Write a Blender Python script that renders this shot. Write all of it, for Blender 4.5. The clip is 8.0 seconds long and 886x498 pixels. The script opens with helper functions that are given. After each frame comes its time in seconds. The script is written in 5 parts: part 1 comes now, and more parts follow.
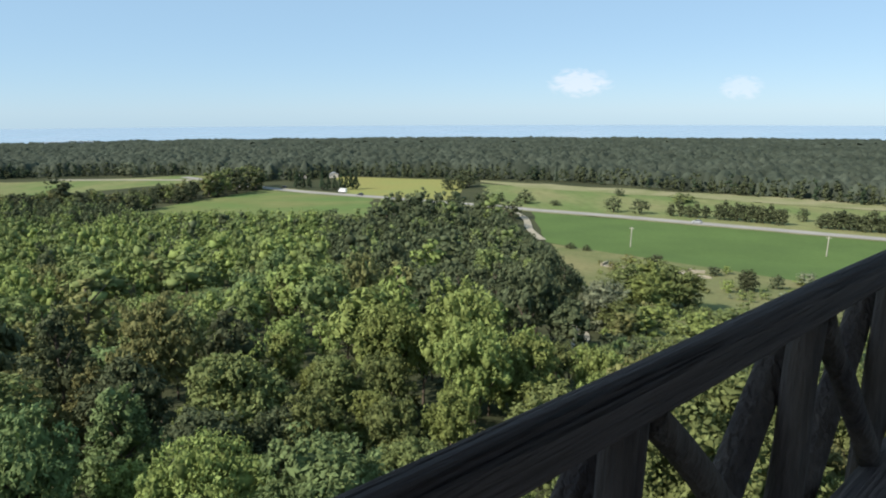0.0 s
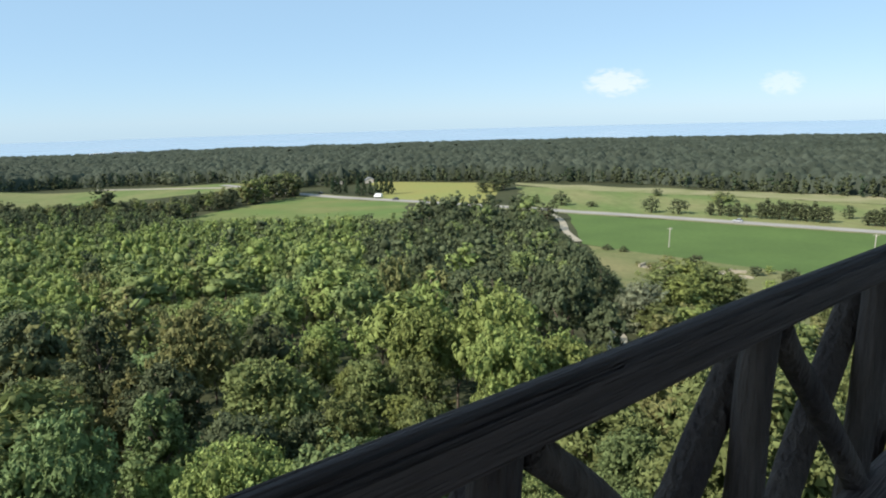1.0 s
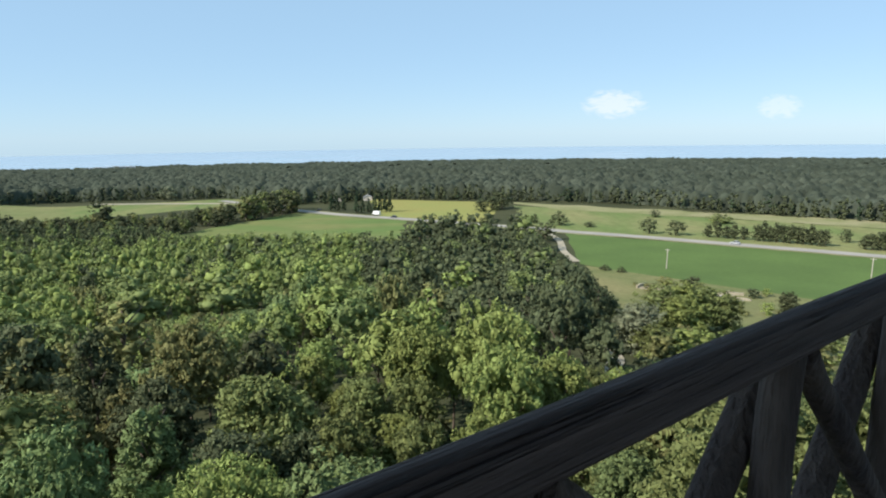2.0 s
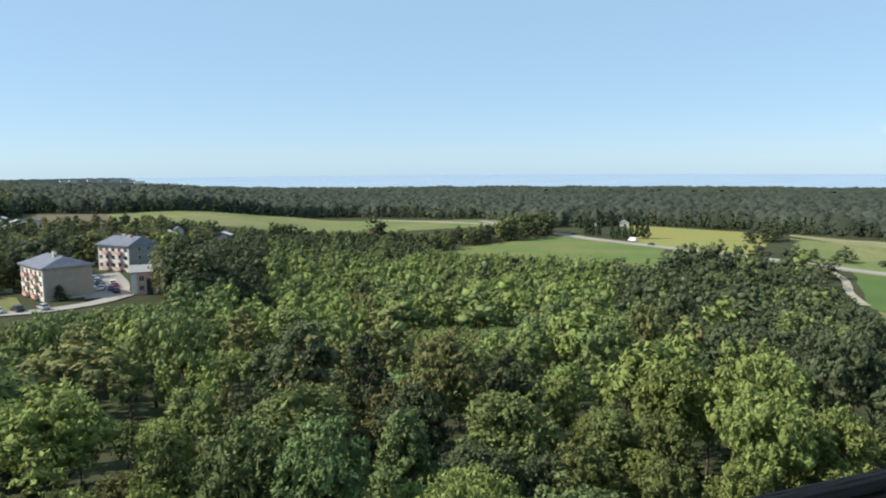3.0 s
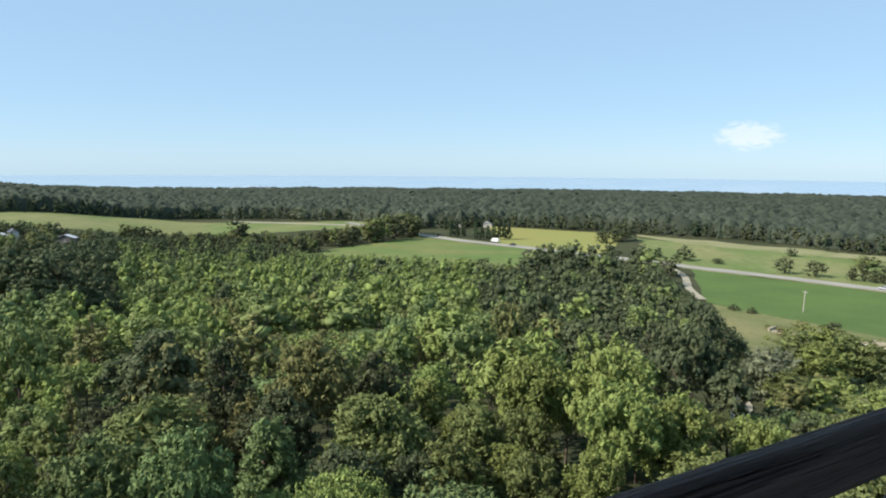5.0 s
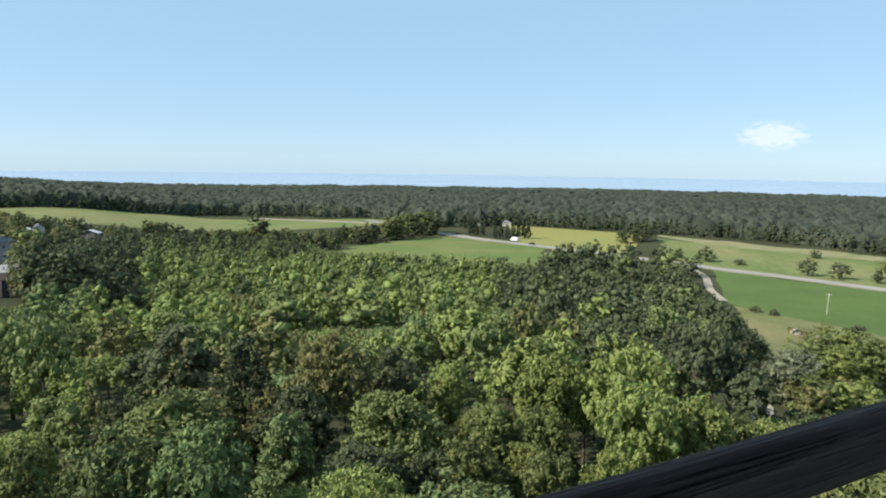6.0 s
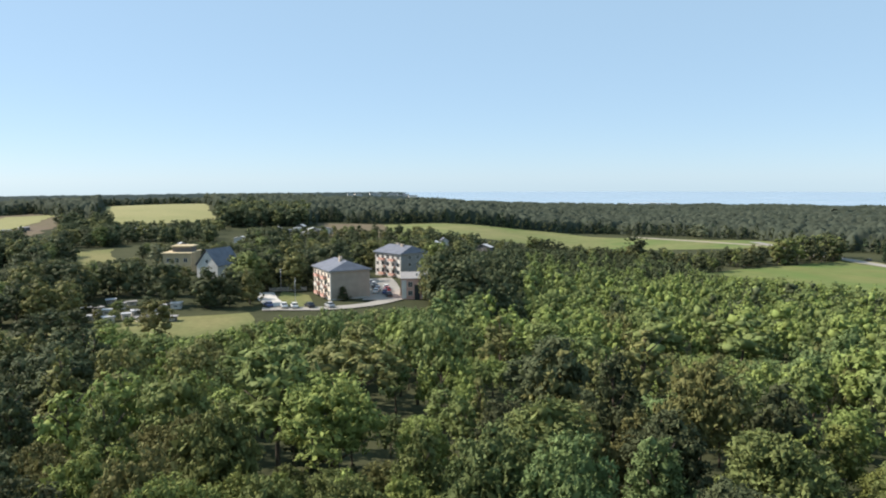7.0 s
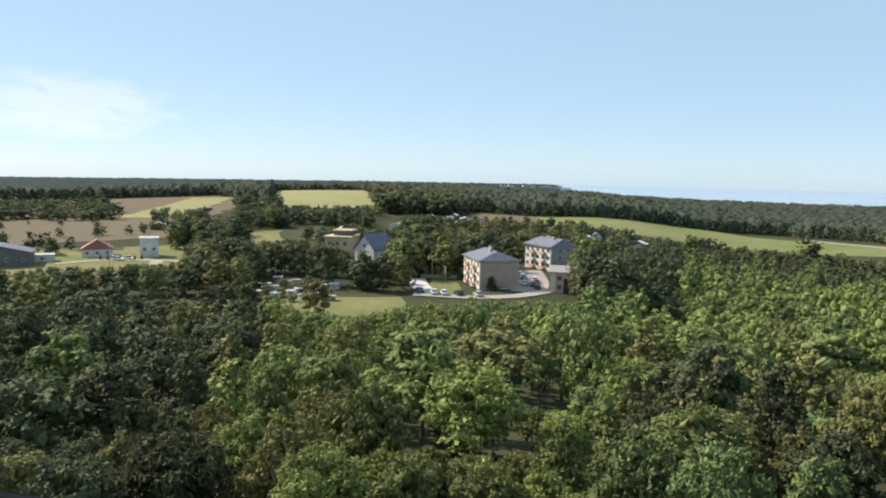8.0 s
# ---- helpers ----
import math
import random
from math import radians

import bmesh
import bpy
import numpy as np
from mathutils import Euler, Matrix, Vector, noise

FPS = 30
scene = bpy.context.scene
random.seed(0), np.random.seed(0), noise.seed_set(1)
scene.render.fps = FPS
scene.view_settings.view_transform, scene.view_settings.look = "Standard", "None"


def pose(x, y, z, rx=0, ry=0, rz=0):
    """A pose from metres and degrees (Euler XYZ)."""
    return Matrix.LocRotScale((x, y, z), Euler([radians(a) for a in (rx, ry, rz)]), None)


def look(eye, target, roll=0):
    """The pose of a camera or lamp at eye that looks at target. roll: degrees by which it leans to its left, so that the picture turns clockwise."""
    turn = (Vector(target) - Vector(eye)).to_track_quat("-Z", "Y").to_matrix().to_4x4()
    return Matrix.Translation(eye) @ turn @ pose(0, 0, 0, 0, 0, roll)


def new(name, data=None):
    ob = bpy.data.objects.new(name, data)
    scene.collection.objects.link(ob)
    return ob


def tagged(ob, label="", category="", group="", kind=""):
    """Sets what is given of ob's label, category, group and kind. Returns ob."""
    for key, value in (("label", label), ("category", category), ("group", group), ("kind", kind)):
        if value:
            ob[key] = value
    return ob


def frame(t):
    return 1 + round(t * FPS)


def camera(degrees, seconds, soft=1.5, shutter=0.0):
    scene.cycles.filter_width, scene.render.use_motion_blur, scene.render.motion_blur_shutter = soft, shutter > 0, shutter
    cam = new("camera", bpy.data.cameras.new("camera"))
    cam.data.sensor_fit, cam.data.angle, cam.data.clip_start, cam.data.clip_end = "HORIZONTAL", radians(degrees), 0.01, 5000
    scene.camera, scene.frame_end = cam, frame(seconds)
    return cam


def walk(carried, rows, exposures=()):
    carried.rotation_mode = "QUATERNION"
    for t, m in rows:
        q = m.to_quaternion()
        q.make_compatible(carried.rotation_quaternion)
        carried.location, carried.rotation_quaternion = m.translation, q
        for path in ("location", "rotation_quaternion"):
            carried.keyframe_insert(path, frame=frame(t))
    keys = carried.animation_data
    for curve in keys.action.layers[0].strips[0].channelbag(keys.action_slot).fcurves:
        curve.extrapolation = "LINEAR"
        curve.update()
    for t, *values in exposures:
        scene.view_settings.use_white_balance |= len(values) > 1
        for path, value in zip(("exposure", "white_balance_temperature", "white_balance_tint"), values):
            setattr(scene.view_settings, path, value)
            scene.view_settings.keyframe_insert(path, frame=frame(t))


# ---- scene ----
cam = camera(64.2, 8.0, soft=2.0)
PATH = [
    (0.0, pose(-0.332, -0.258, 52.076, 79.02, 0.22, -3.18)),
    (0.2, pose(-0.180, -0.123, 52.033, 79.11, 1.12, -2.53)),
    (0.3, pose(-0.115, -0.070, 52.016, 79.19, 0.81, -2.01)),
    (0.5, pose(-0.023, -0.020, 52.000, 79.01, -0.41, 0.00)),
    (0.6, pose(-0.003, -0.026, 52.005, 78.36, -1.01, 1.79)),
    (0.7, pose(0.007, -0.041, 52.017, 78.43, -0.56, 3.44)),
    (0.8, pose(0.016, -0.058, 52.031, 78.50, -0.40, 2.32)),
    (1.0, pose(0.069, -0.079, 52.047, 79.34, 1.56, -0.43)),
    (1.1, pose(0.122, 0.026, 52.023, 79.88, 1.93, -2.34)),
    (1.2, pose(0.151, 0.131, 52.000, 80.07, 2.27, -4.24)),
    (2.3, pose(-0.005, 0.006, 52.010, 81.65, -1.62, 5.47)),
    (2.5, pose(-0.044, -0.026, 52.012, 83.72, -0.38, 15.22)),
    (2.6, pose(-0.053, -0.028, 52.015, 84.32, -1.09, 18.22)),
    (2.7, pose(-0.058, -0.028, 52.020, 84.25, -0.64, 20.32)),
    (2.8, pose(-0.060, -0.029, 52.025, 84.42, -0.30, 20.87)),
    (3.0, pose(-0.063, -0.029, 52.030, 82.96, 0.38, 20.07)),
    (3.2, pose(-0.072, -0.029, 52.005, 82.33, 1.50, 19.31)),
    (3.3, pose(-0.078, -0.029, 51.983, 81.77, 0.71, 19.42)),
    (3.5, pose(-0.085, -0.030, 51.958, 79.90, -1.28, 18.94)),
    (3.7, pose(-0.086, -0.038, 51.961, 78.71, -2.88, 16.80)),
    (3.8, pose(-0.086, -0.045, 51.963, 78.62, -2.42, 16.05)),
    (4.0, pose(-0.087, -0.053, 51.966, 79.58, -1.88, 13.91)),
    (4.2, pose(-0.116, -0.020, 51.963, 79.80, -1.94, 12.52)),
    (4.3, pose(-0.139, 0.007, 51.960, 79.79, -1.42, 11.44)),
    (4.5, pose(-0.167, 0.040, 51.957, 80.19, -0.81, 9.56)),
    (4.7, pose(-0.135, 0.003, 51.998, 80.95, 0.14, 8.91)),
    (4.8, pose(-0.108, -0.028, 52.032, 81.95, 0.30, 9.13)),
    (5.0, pose(-0.076, -0.065, 52.072, 83.08, -0.44, 9.30)),
    (5.2, pose(-0.076, -0.065, 52.060, 83.08, -1.30, 9.55)),
    (6.3, pose(-0.038, -0.033, 52.020, 82.82, 0.38, 12.70)),
    (6.4, pose(-0.035, -0.031, 52.019, 83.07, 1.09, 19.16)),
    (6.5, pose(-0.033, -0.029, 52.017, 83.82, 0.76, 23.78)),
    (6.6, pose(-0.031, -0.027, 52.015, 84.24, 0.44, 28.75)),
    (6.7, pose(-0.029, -0.025, 52.014, 84.59, 0.07, 32.33)),
    (6.8, pose(-0.026, -0.023, 52.012, 84.57, -0.44, 35.55)),
    (7.0, pose(-0.022, -0.019, 52.008, 84.34, 0.28, 40.80)),
    (7.2, pose(-0.018, -0.015, 52.005, 83.89, -0.08, 44.48)),
    (7.3, pose(-0.015, -0.014, 52.003, 83.37, -0.18, 45.97)),
    (7.5, pose(-0.011, -0.010, 52.000, 82.86, -0.38, 49.12)),
    (7.7, pose(-0.007, -0.006, 51.996, 82.68, -0.75, 50.81)),
    (7.8, pose(-0.004, -0.004, 51.995, 82.88, -0.90, 51.83)),
    (8.0, pose(0.000, 0.000, 51.991, 83.58, -1.03, 53.15)),
]
walk(cam, PATH, exposures=[(0.0, 0.4, 6500, 12), (1.0, 0.52, 6500, 12), (3.0, 0.47, 6500, 12), (5.0, 0.52, 6500, 12), (6.5, 0.53, 6650, 13.5), (8.0, 0.6, 7000, 16)])

# ---- world, sun ----
SUN_AZ, SUN_EL = 117.0, 39.0      # degrees to the left of straight ahead, and up
world = bpy.data.worlds.new("world")
scene.world = world
world.use_nodes = True
wn = world.node_tree.nodes
sky = wn.new("ShaderNodeTexSky")
sky.sky_type, sky.sun_disc = "NISHITA", False
sky.sun_elevation, sky.sun_rotation = radians(SUN_EL), radians(-SUN_AZ)
sky.air_density, sky.dust_density, sky.ozone_density = 0.7, 0.15, 2.6
wn["Background"].inputs["Strength"].default_value = 0.098
haze = wn.new("ShaderNodeMix")             # summer haze evens out the whole sky
haze.data_type = "RGBA"
haze.inputs["Factor"].default_value, haze.inputs["B"].default_value = 0.66, (3.35, 5.35, 7.0, 1)
world.node_tree.links.new(sky.outputs[0], haze.inputs["A"])
world.node_tree.links.new(haze.outputs["Result"], wn["Background"].inputs["Color"])
sun = new("sun", bpy.data.lights.new("sun", "SUN"))
sun.data.energy, sun.data.angle, sun.data.color = 5.0, radians(0.6), (1.0, 0.95, 0.86)
_a, _e = radians(SUN_AZ), radians(SUN_EL)
sun.matrix_world = look((-math.sin(_a) * math.cos(_e) * 300, math.cos(_a) * math.cos(_e) * 300, math.sin(_e) * 300), (0, 0, 0))


# ---- materials ----
def material(name, color, rough=0.8, vary=0.25, scale=0.5, fine=8.0, bump=0.0, metal=0.0, second=None, obj=0.0, island=0.0, trans=0.0, coords="Object", spec=0.3, stretch=None):
    """Two scales of noise on a base colour; second: the colour that the large noise blends to; trans: light let through (leaves)."""
    m = bpy.data.materials.new(name)
    m.use_nodes = True
    nt = m.node_tree
    N, L = nt.nodes, nt.links
    b = N["Principled BSDF"]
    b.inputs["Roughness"].default_value, b.inputs["Metallic"].default_value = rough, metal
    b.inputs["Specular IOR Level"].default_value = spec
    tc = N.new("ShaderNodeTexCoord")
    big, small = N.new("ShaderNodeTexNoise"), N.new("ShaderNodeTexNoise")
    big.inputs["Scale"].default_value, small.inputs["Scale"].default_value = scale, fine
    big.inputs["Detail"].default_value, small.inputs["Detail"].default_value = 5, 4
    mp = N.new("ShaderNodeMapping")
    mp.inputs["Scale"].default_value = stretch or (1, 1, 1)
    L.new(tc.outputs[coords], mp.inputs["Vector"])
    for n in (big, small):
        L.new(mp.outputs[0], n.inputs["Vector"])
    ramp = N.new("ShaderNodeMapRange")
    ramp.inputs[1].default_value, ramp.inputs[2].default_value = 0.35, 0.65
    L.new(big.outputs[0], ramp.inputs[0])
    mix = N.new("ShaderNodeMix")
    mix.data_type = "RGBA"
    c2 = second or tuple(c * (1 - vary) for c in color)
    mix.inputs["A"].default_value, mix.inputs["B"].default_value = (*color, 1), (*c2, 1)
    L.new(ramp.outputs[0], mix.inputs["Factor"])
    hsv = N.new("ShaderNodeHueSaturation")
    L.new(mix.outputs["Result"], hsv.inputs["Color"])
    val = N.new("ShaderNodeMath")
    val.operation = "MULTIPLY_ADD"
    val.inputs[1].default_value, val.inputs[2].default_value = 2 * vary, 1 - vary
    L.new(small.outputs[0], val.inputs[0])
    last = val.outputs[0]
    for amount, node, out in ((obj, "ShaderNodeObjectInfo", "Random"), (island, "ShaderNodeNewGeometry", "Random Per Island")):
        if amount:
            src = N.new(node)
            a = N.new("ShaderNodeMath")
            a.operation = "MULTIPLY_ADD"
            a.inputs[1].default_value, a.inputs[2].default_value = 2 * amount, 1 - amount
            L.new(src.outputs[out], a.inputs[0])
            t = N.new("ShaderNodeMath")
            t.operation = "MULTIPLY"
            L.new(last, t.inputs[0])
            L.new(a.outputs[0], t.inputs[1])
            last = t.outputs[0]
            if node == "ShaderNodeObjectInfo" and trans:
                h = N.new("ShaderNodeMath")
                h.operation = "MULTIPLY_ADD"
                h.inputs[1].default_value, h.inputs[2].default_value = 0.024, 0.488
                L.new(src.outputs[out], h.inputs[0])
                L.new(h.outputs[0], hsv.inputs["Hue"])
    L.new(last, hsv.inputs["Value"])
    L.new(hsv.outputs[0], b.inputs["Base Color"])
    if bump:
        bp = N.new("ShaderNodeBump")
        bp.inputs["Strength"].default_value, bp.inputs["Distance"].default_value = bump, 0.05
        L.new(small.outputs[0], bp.inputs["Height"])
        L.new(bp.outputs[0], b.inputs["Normal"])
    if trans:
        tl, mx = N.new("ShaderNodeBsdfTranslucent"), N.new("ShaderNodeMixShader")
        L.new(hsv.outputs[0], tl.inputs["Color"])
        mx.inputs[0].default_value = trans
        L.new(b.outputs[0], mx.inputs[1])
        L.new(tl.outputs[0], mx.inputs[2])
        L.new(mx.outputs[0], N["Material Output"].inputs["Surface"])
    return m


def leaf(name, color, second):
    return material(name, color, rough=0.65, vary=0.2, scale=0.35, fine=2.0, second=second, obj=0.22, island=0.35, trans=0.22, spec=0.07)


LEAF = {
    "bright": leaf("leaf_bright", (0.216, 0.250, 0.076), (0.162, 0.200, 0.062)),
    "mid": leaf("leaf_mid", (0.174, 0.201, 0.071), (0.127, 0.157, 0.058)),
    "olive": leaf("leaf_olive", (0.182, 0.177, 0.068), (0.132, 0.136, 0.055)),
    "blue": leaf("leaf_blue", (0.144, 0.184, 0.072), (0.110, 0.148, 0.058)),
    "dark": leaf("leaf_dark", (0.088, 0.100, 0.049), (0.065, 0.078, 0.041)),
    "conifer": leaf("leaf_conifer", (0.050, 0.072, 0.038), (0.038, 0.058, 0.033)),
    "pale": leaf("leaf_pale", (0.211, 0.231, 0.142), (0.174, 0.198, 0.118)),
}
FAR_WOOD = material("far_wood", (0.056, 0.066, 0.047), vary=0.28, scale=0.016, fine=0.13, second=(0.044, 0.054, 0.038), rough=0.95, bump=0.3, spec=0.05)
# bluer, darker tone for the farthest wood: distance haze put into the colour
FAR_HAZED = material("far_hazed_wood", (0.034, 0.048, 0.044), vary=0.3, scale=0.004, fine=0.05, second=(0.024, 0.036, 0.034), rough=0.95, spec=0.05)
_n, _l = FAR_WOOD.node_tree.nodes, FAR_WOOD.node_tree.links          # each crown of the far woods has a tone of its own
_own, _tone, _join = _n.new("ShaderNodeAttribute"), _n.new("ShaderNodeMapRange"), _n.new("ShaderNodeMath")
_own.attribute_name, _join.operation = "crown", "MULTIPLY"
_tone.inputs[3].default_value, _tone.inputs[4].default_value = 0.75, 1.25
_hsv = [q for q in _n if q.bl_idname == "ShaderNodeHueSaturation"][0]
_value = _hsv.inputs["Value"].links[0].from_socket
_l.new(_own.outputs["Fac"], _tone.inputs[0])
_l.new(_tone.outputs[0], _join.inputs[0])
_l.new(_value, _join.inputs[1])
_l.new(_join.outputs[0], _hsv.inputs["Value"])
BARK = material("bark", (0.12, 0.095, 0.07), vary=0.35, scale=2, fine=18, bump=0.6, rough=0.9)
GRASS = material("grass", (0.196, 0.182, 0.084), vary=0.3, scale=0.035, fine=0.7, second=(0.12, 0.14, 0.055), rough=0.95, spec=0.05)
FLOOR = material("woodland_ground", (0.062, 0.066, 0.034), vary=0.3, scale=0.02, fine=0.5, second=(0.042, 0.048, 0.025), rough=0.95, spec=0.05)
CROP = material("green_crop", (0.094, 0.144, 0.044), vary=0.16, scale=0.03, fine=0.6, second=(0.078, 0.12, 0.038), rough=0.9, spec=0.05)
MEADOW = material("pale_meadow", (0.196, 0.194, 0.086), vary=0.3, scale=0.035, fine=0.25, stretch=(1, 0.35, 1), second=(0.122, 0.164, 0.056), rough=0.95, spec=0.05)
GREENFIELD = material("green_field", (0.108, 0.158, 0.050), vary=0.28, scale=0.045, fine=0.25, stretch=(0.4, 1, 1), second=(0.156, 0.168, 0.064), rough=0.95, spec=0.05)
STRAW = material("straw_stubble", (0.27, 0.255, 0.125), vary=0.22, scale=0.015, fine=0.4, second=(0.225, 0.225, 0.105), rough=0.95, spec=0.05)
YELLOWFIELD = material("yellow_field", (0.24, 0.222, 0.075), vary=0.18, scale=0.02, fine=0.4, second=(0.215, 0.23, 0.075), rough=0.95, spec=0.05)
BROWNFIELD = material("brown_field", (0.148, 0.118, 0.085), vary=0.3, scale=0.012, fine=0.3, second=(0.135, 0.116, 0.07), rough=0.95, spec=0.05)
ASPHALT = material("worn_asphalt", (0.31, 0.29, 0.255), vary=0.16, scale=0.05, fine=1.5, second=(0.25, 0.235, 0.21), rough=0.85)
GRAVEL = material("gravel", (0.34, 0.30, 0.225), vary=0.2, scale=0.2, fine=3.0, second=(0.27, 0.245, 0.175), rough=0.95)
VERGE = material("dry_verge", (0.25, 0.235, 0.13), vary=0.25, scale=0.06, fine=0.8, second=(0.18, 0.19, 0.085), rough=0.95, spec=0.05)
# base colour paled to carry the haze over the water
SEA = material("sea_water", (0.26, 0.33, 0.39), vary=0.1, scale=0.004, fine=0.03, second=(0.30, 0.37, 0.43), rough=0.2, coords="Object")
OLDWOOD = material("weathered_log", (0.120, 0.089, 0.072), vary=0.5, scale=6.0, fine=45, bump=0.9, second=(0.06, 0.043, 0.04), rough=0.85, stretch=(1, 1, 0.12))
RAILWOOD = material("weathered_rail", (0.138, 0.100, 0.088), vary=0.5, scale=7.0, fine=60, bump=1.0, second=(0.062, 0.044, 0.042), rough=0.8, stretch=(0.03, 1, 1))
DECKWOOD = material("deck_wood", (0.15, 0.13, 0.11), vary=0.4, scale=3.0, fine=25, bump=0.6, second=(0.10, 0.09, 0.08), rough=0.85, obj=0.15)
PLASTER = material("cream_plaster", (0.68, 0.60, 0.50), vary=0.1, scale=0.3, fine=4, second=(0.60, 0.53, 0.44), rough=0.9)
BRICKGREY = material("silicate_brick", (0.41, 0.34, 0.27), vary=0.12, scale=0.4, fine=5, second=(0.35, 0.29, 0.235), rough=0.9)
WHITEWALL = material("white_plaster", (0.66, 0.63, 0.58), vary=0.1, scale=0.4, fine=5, second=(0.55, 0.53, 0.49), rough=0.85)
PINK = material("pink_plaster", (0.60, 0.38, 0.31), vary=0.1, scale=0.4, fine=5, second=(0.55, 0.31, 0.25), rough=0.9)
YELLOWWALL = material("yellow_plaster", (0.52, 0.42, 0.26), vary=0.1, scale=0.4, fine=5, second=(0.45, 0.36, 0.22), rough=0.9)
ROOFGREY = material("grey_sheet_roof", (0.16, 0.17, 0.20), vary=0.2, scale=0.5, fine=6, second=(0.12, 0.13, 0.155), rough=0.6)
ROOFPALE = material("pale_sheet_roof", (0.50, 0.50, 0.50), vary=0.12, scale=0.4, fine=5, second=(0.42, 0.42, 0.43), rough=0.5)
ROOFRED = material("red_tile_roof", (0.30, 0.11, 0.085), vary=0.25, scale=0.6, fine=6, second=(0.23, 0.095, 0.075), rough=0.8)
DARKWALL = material("dark_boards", (0.16, 0.15, 0.14), vary=0.25, scale=0.5, fine=6, rough=0.85)
GLASS = material("window_glass", (0.035, 0.045, 0.055), vary=0.2, scale=1, fine=3, rough=0.08, spec=0.6)
CONCRETE = material("pale_concrete", (0.52, 0.50, 0.46), vary=0.18, scale=0.5, fine=5, second=(0.42, 0.40, 0.36), rough=0.9)
PAINT = {k: material("car_paint_" + k, c, vary=0.04, scale=1, fine=4, rough=0.3, spec=0.5) for k, c in
         (("white", (0.75, 0.75, 0.74)), ("silver", (0.42, 0.43, 0.45)), ("blue", (0.06, 0.09, 0.2)), ("red", (0.35, 0.03, 0.03)), ("dark", (0.04, 0.04, 0.045)))}
RUBBER = material("tyre_rubber", (0.02, 0.02, 0.02), rough=0.9)
STEEL = material("galvanised_steel", (0.45, 0.46, 0.47), metal=0.7, rough=0.5, vary=0.1)
POLEWOOD = material("pole_wood", (0.42, 0.38, 0.32), vary=0.2, scale=1, fine=10, rough=0.9)
FELT = material("felt_roof", (0.27, 0.26, 0.25), vary=0.2, scale=0.6, fine=6, second=(0.22, 0.21, 0.20), rough=0.9)
GREYBRICK = material("grey_brick", (0.36, 0.35, 0.335), vary=0.12, scale=0.4, fine=5, second=(0.31, 0.30, 0.29), rough=0.9)


# ---- helpers of this scene ----
def link(name, mesh, parent=None, loc=None):
    ob = new(name, mesh)
    if parent is not None:
        ob.parent = parent
    if loc is not None:
        ob.location = loc
    return ob


def part(name, bm, mat, parent, label=""):
    me = bpy.data.meshes.new(name)
    bm.to_mesh(me)
    bm.free()
    me.materials.append(mat)
    ob = link(name, me, parent)
    return tagged(ob, label) if label else ob


def thing(name, x, y, z, rz, label, category, group="", kind=""):
    ob = new(name)
    ob.matrix_basis = pose(x, y, z, 0, 0, rz)
    ob.empty_display_size = 0.2
    return tagged(ob, label, category, group, kind)


def arr_mesh(name, v, f, mat, smooth=False):
    """A mesh from numpy vertices and faces of one size."""
    me = bpy.data.meshes.new(name)
    n, k = f.shape
    me.vertices.add(len(v))
    me.vertices.foreach_set("co", np.ascontiguousarray(v, dtype=np.float32).ravel())
    me.loops.add(n * k)
    me.loops.foreach_set("vertex_index", np.ascontiguousarray(f, dtype=np.int32).ravel())
    me.polygons.add(n)
    me.polygons.foreach_set("loop_start", np.arange(0, n * k, k, dtype=np.int32))
    me.update(calc_edges=True)
    if smooth:
        me.polygons.foreach_set("use_smooth", np.ones(n, dtype=bool))
    me.materials.append(mat)
    return me


def box(bm, x0, x1, y0, y1, z0, z1, bevel=0.0):
    r = bmesh.ops.create_cube(bm, size=1)["verts"]
    bmesh.ops.scale(bm, vec=(x1 - x0, y1 - y0, z1 - z0), verts=r)
    bmesh.ops.translate(bm, vec=((x0 + x1) / 2, (y0 + y1) / 2, (z0 + z1) / 2), verts=r)
    if bevel:
        bmesh.ops.bevel(bm, geom=list({e for v in r for e in v.link_edges}), offset=bevel, segments=1, affect="EDGES")
    return bm


def new_box(*a, **k):
    return box(bmesh.new(), *a, **k)


def log(bm, a, b, ra, rb, sides=12, rings=8, wob=0.012, seed=0, crack=False):
    """A slightly crooked round log from a to b."""
    a, b = Vector(a), Vector(b)
    d = (b - a).normalized()
    u = d.orthogonal().normalized()
    w = d.cross(u)
    rows = []
    facing = [(u * math.cos(2 * math.pi * j / sides) + w * math.sin(2 * math.pi * j / sides)).dot(Vector((0, -0.5, 0.85))) for j in range(sides)]
    split = (facing.index(max(facing)), (facing.index(max(facing)) + sides // 7) % sides)      # drying cracks on the upper inner side
    for i in range(rings + 1):
        t = i / rings
        c = a.lerp(b, t)
        off = Vector((noise.noise((seed, t * 3, 0)), noise.noise((seed, t * 3, 5)), noise.noise((seed, t * 3, 9)))) * wob
        row = []
        for j in range(sides):
            q = 2 * math.pi * j / sides
            rr = (ra + (rb - ra) * t) * (1 + 0.07 * noise.noise((seed + math.cos(q) * 1.3, math.sin(q) * 1.3, t * 4)))
            if crack and j in split:
                rr *= 0.84 if noise.noise((seed, t * 7, j * 3.0)) > -0.3 else 0.96
            row.append(bm.verts.new(c + off + (u * math.cos(q) + w * math.sin(q)) * rr))
        rows.append(row)
    for i in range(rings):
        for j in range(sides):
            k = (j + 1) % sides
            bm.faces.new((rows[i][j], rows[i][k], rows[i + 1][k], rows[i + 1][j])).smooth = True
    bm.faces.new(rows[0][::-1])
    bm.faces.new(rows[-1])
    return bm


def new_log(*a, **k):
    return log(bmesh.new(), *a, **k)


